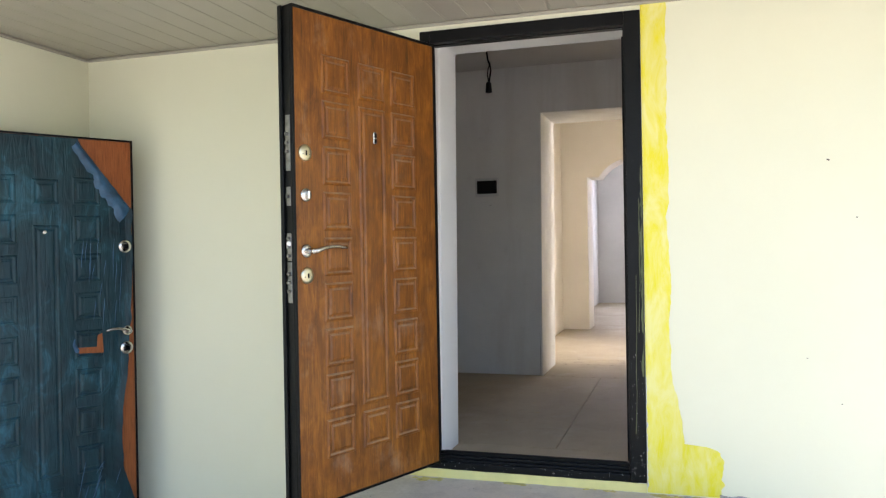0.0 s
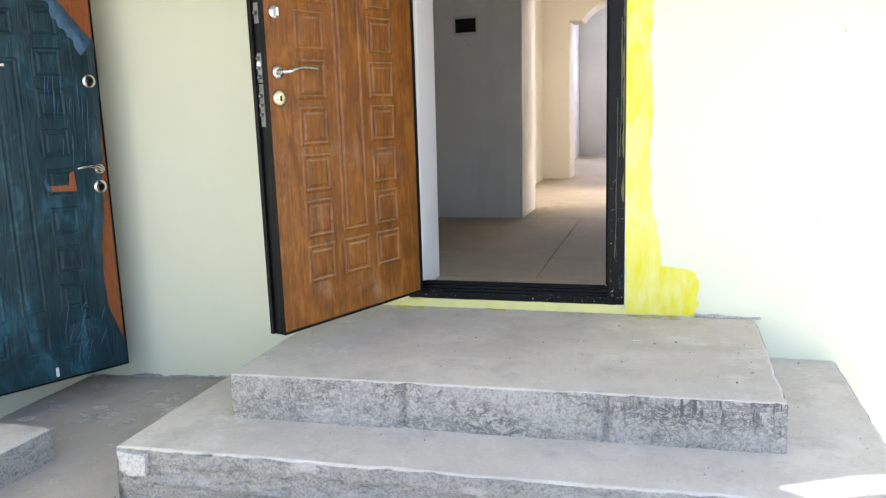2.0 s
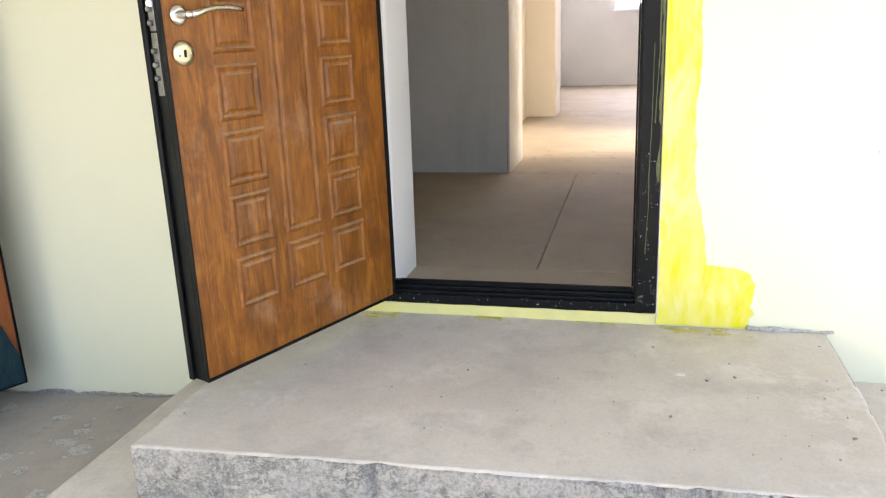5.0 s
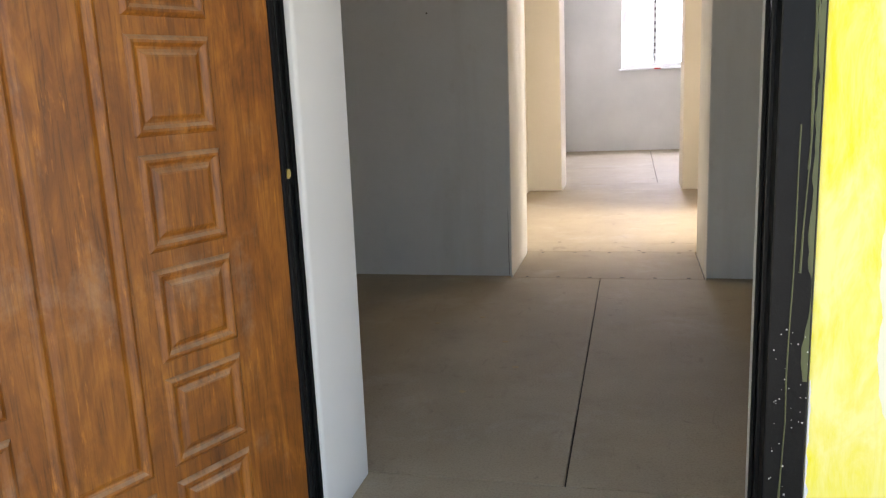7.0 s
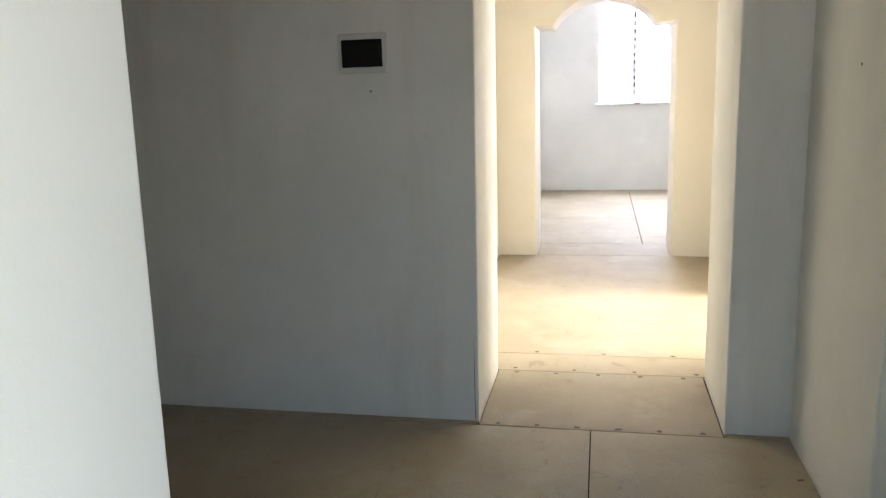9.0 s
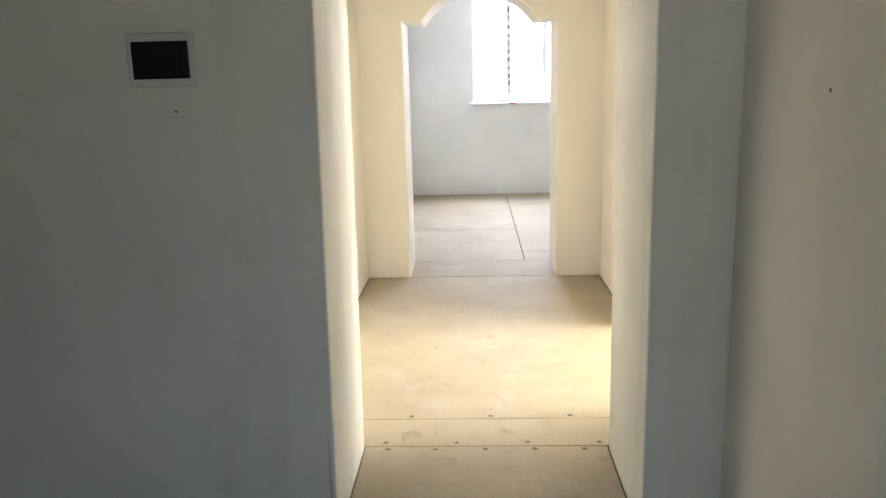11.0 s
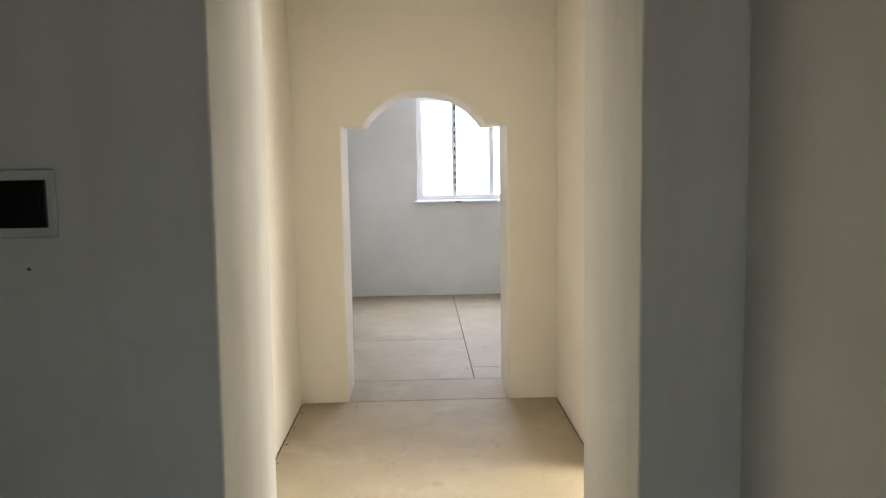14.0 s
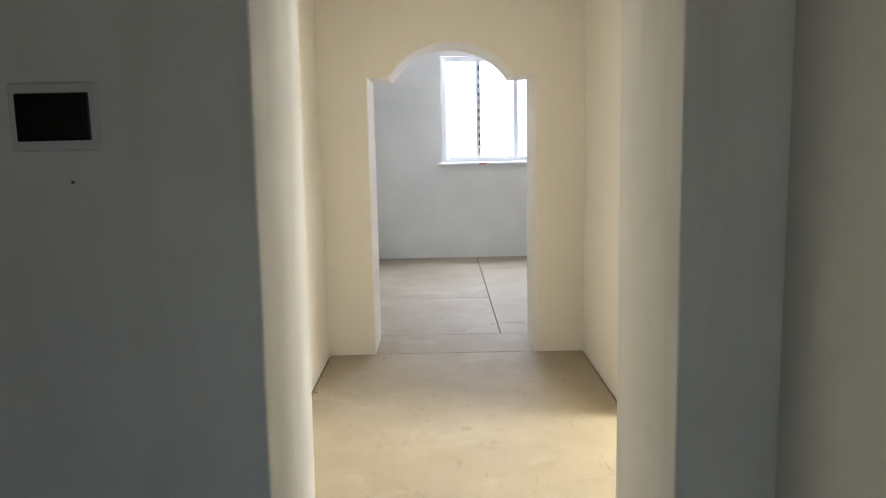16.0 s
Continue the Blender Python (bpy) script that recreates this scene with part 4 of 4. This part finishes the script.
def pendant():
    p = base("pendant_socket", pose(-0.62, 5.59, HALL_Z), "empty black lamp socket hanging on a twisted cable", "lamp")
    pts = [(0.0, 0, 0), (-0.006, 0, -0.05), (0.0, 0, -0.11), (0.016, 0, -0.15), (0.022, 0, -0.19), (0.012, 0, -0.24), (0.006, 0, -0.275)]
    part("cable", tube(pts, 0.006, 8), MAT_SEAL, p, smooth=True)
    pts = [(0.018, 0, -0.13), (0.002, 0.004, -0.17), (-0.006, 0.004, -0.21), (0.004, 0, -0.27)]
    part("cable", tube(pts, 0.004, 8), MAT_SEAL, p, smooth=True)
    part("socket", moved(lathe([(0.010, 0.0), (0.019, -0.012), (0.022, -0.05), (0.024, -0.075), (0.018, -0.08)], 18, None, "z"), pose(0.004, 0, -0.265)), MAT_DARK, p, "black bakelite socket", True)
    return p


pendant()


def window(name, m, w, h, posts, label):
    """A white framed window standing in its opening; local x across, y outward."""
    win = base(name, m, label, "window", kind="structure")
    t = 0.06
    part("window_frame", box(0, t, 0, 0.07, 0, h, 0.004), MAT_WHITE, win)
    part("window_frame", box(w - t, w, 0, 0.07, 0, h, 0.004), MAT_WHITE, win)
    part("window_frame", box(t + 0.0005, w - t - 0.0005, 0, 0.07, 0, t, 0.004), MAT_WHITE, win)
    part("window_frame", box(t + 0.0005, w - t - 0.0005, 0, 0.07, h - t, h, 0.004), MAT_WHITE, win)
    edges = [t, *posts, w - t]
    for x in posts:
        part("mullion", box(x - 0.03, x + 0.03, 0.002, 0.068, t + 0.0005, h - t - 0.0005, 0.004), MAT_WHITE, win)
    for a, b in zip(edges, edges[1:]):
        g = part("pane", box(a + 0.02, b - 0.02, 0.03, 0.036, t - 0.005, h - t + 0.005), MAT_GLASS, win)
        g.visible_shadow = False
    return win


win = window("window_1", pose(WX0 + 0.003, FW_Y + 0.10, WZ0 + 0.003), WX1 - WX0 - 0.006, WZ1 - WZ0 - 0.006, (0.450, 0.90), "white plastic three-part window in the far wall")
for k in range(11):
    h = 0.025 + 0.045 * random.random()
    z = 0.10 + k * 0.098
    part("gap_tape", box(0.447, 0.462, -0.003, 0.0015, z, min(z + h, 1.17), 0.0008, 1), MAT_DARK if k % 3 else MAT_STEEL, win, "dark strip on the mullion")
part("window_sill", box(-0.045, WX1 - WX0 + 0.04, -0.16, -0.002, -0.030, -0.004, 0.006), MAT_WHITE, win, "white projecting window sill")
part("label", box(0.445, 0.53, -0.1615, -0.1602, -0.026, -0.008), MAT_RED, win, "small red label on the sill")
window("window_2", Matrix(((0, 1, 0, 3.72), (1, 0, 0, 7.053), (0, 0, 1, 0.703), (0, 0, 0, 1))), 1.944, 1.494, (0.65, 1.30), "white window of the side room")


# ---------------------------------------------------------------- floors
sub = setting("floor", box(X_W, 3.65, 3.88, FW_Y - 0.0005, -0.12, -0.012), MAT_JOINT, "pale fibre-board floor with dark open joints", "floor")


def board(x0, x1, y0, y1, g=0.0022):
    ob = part("floor_board", moved(box(x0 + g, x1 - g, y0 + g, y1 - g, -0.011, 0.0, 0.0012, 1), Matrix.Identity(4)), MAT_BOARD, sub)
    return ob


SEAM = 0.057
for b in ((-0.47, 0.50, 3.88, 4.170), (-3.2, SEAM, 4.172, 6.338), (SEAM, 0.82, 4.172, 6.338), (0.82, 3.65, 4.172, 6.375),
          (-3.2, PX0, 6.338, 6.375), (PX0 + 0.007, PX1 - 0.006, 6.338, 6.998), (PX1, 0.82, 6.338, 6.375),
          (MX0, PX1 + 0.1, 6.998, 7.257), (PX1 + 0.1, MX1, 6.998, 7.257), (MX0 + 0.010, MX1 - 0.010, 7.257, 9.764), (MX1, 3.65, 7.0, 9.77),
          (AX0, AX1, 9.770, 10.270), (-0.78, 0.452, 10.270, 11.60), (-0.78, 0.452, 11.60, 14.029), (0.452, 2.4, 10.600, 14.029), (0.452, 2.4, 10.270, 10.600)):
    # the wide seam of the hall stays open, the others close up
    board(*b, 0.0024 if abs(b[0] - SEAM) < 1e-6 or abs(b[1] - SEAM) < 1e-6 else 0.0038 if b[2] > 9 else 0.0018)

rnd = random.Random(2)
sc = bmesh.new()
for x0, y0, x1, y1, n in ((PX0, 6.36, PX1, 6.36, 6), (PX0, 6.97, PX1, 6.97, 5), (MX0, 7.03, MX1, 7.03, 6), (MX0, 7.285, MX1, 7.285, 5), (0.78, 4.4, 0.78, 6.2, 5),
                          (0.42, 10.4, 0.42, 13.8, 10), (MX0 + 0.03, 7.4, MX0 + 0.03, 9.7, 8)):
    for k in range(n):
        u = (k + 0.5) / n
        lathe([(0.003, 0.0004), (0.0025, 0.0008), (0.001, 0.0006)], 8, sc, "z")
        sc.verts.ensure_lookup_table()
        for v in sc.verts[-24:]:
            v.co += Vector((x0 + (x1 - x0) * u + rnd.uniform(-0.012, 0.012), y0 + (y1 - y0) * u + rnd.uniform(-0.012, 0.012), 0))
tagged(new("floor_screws", mesh_of("floor_screws", sc, MAT_CHIP)), "dark screw heads along the board joints", "screws", kind="stuff")


def flake(name, x, y, z, r, mat, label, up="z", seed=1):
    rn = random.Random(seed)
    n = 9
    pts = [(r * (0.6 + 0.6 * rn.random()) * math.cos(2 * math.pi * k / n), r * (0.4 + 0.5 * rn.random()) * math.sin(2 * math.pi * k / n)) for k in range(n)]
    bm = slab(pts, up, 0, 0.0015 if up == "z" else -0.0015)
    ob = thing(name, bm, mat, label, "debris", group=name.replace("_", " ") + "s")
    ob.location = (x, y, z)
    return ob


for i, (x, z, r0) in enumerate(((1.29, 1.39, 0.006), (1.396, 1.145, 0.0045), (1.20, 0.55, 0.003), (1.33, 0.36, 0.003))):
    flake("wall_chip", x, WALL_Y - 0.0005, z, r0, MAT_CHIP, "small dark chip in the wall paint", "y", 30 + i)
flake("wall_chip", -0.81, PY0 - 0.0005, 1.375, 0.006, MAT_CHIP, "small dark chip in the white plaster", "y", 40)
flake("wall_scratch", 0.8195, 5.81, 1.405, 0.006, MAT_CHIP, "short dark scratch in the white plaster", "x", 50)
flake("paint_spot", 0.60, 3.38, -0.0745, 0.017, MAT_WHITECHIP, "white paint spot on the concrete landing", seed=3)
for i, (x, y) in enumerate(((-0.27, 5.28), (-0.19, 5.0), (-0.33, 4.75), (-0.6, 5.5), (-0.42, 5.6))):
    flake("wood_chip", x, y, 0.0005, 0.014, MAT_STRAW, "pale wood chip on the floor board", seed=10 + i)

# ---------------------------------------------------------------- porch ceiling slats
slat_w = 0.125
whole = slat_mesh(slat_w, WALL_Y - 0.003 - PF)
x = -2.49
while x < PE - slat_w:
    pieces = [(whole, PF)]
    for hole in SUN_HOLES:
        if x + slat_w > min(p[0] for p in hole) - 0.02 and x < max(p[0] for p in hole) + 0.02:
            y0, y1 = min(p[1] for p in hole) - 0.03, max(p[1] for p in hole) + 0.03
            pieces = [(slat_mesh(slat_w, y0 - PF), PF), (slat_mesh(slat_w, WALL_Y - 0.003 - y1), y1)]
    for me, y in pieces:
        ob = new("slat", me)
        ob.parent = porch
        ob.location = (x, y, CEIL_Z)
    x += slat_w
cornice = box(-2.49, PE, WALL_Y - 0.024, WALL_Y - 0.002, CEIL_Z - 0.016, CEIL_Z - 0.001, 0.004)
setting("cornice_front", cornice, MAT_PVC, "narrow plastic cornice along the wall", "trim")
setting("cornice_side", box(-2.498, -2.476, PF, WALL_Y - 0.026, CEIL_Z - 0.016, CEIL_Z - 0.001, 0.004), MAT_PVC, "narrow plastic cornice along the side wall", "trim")
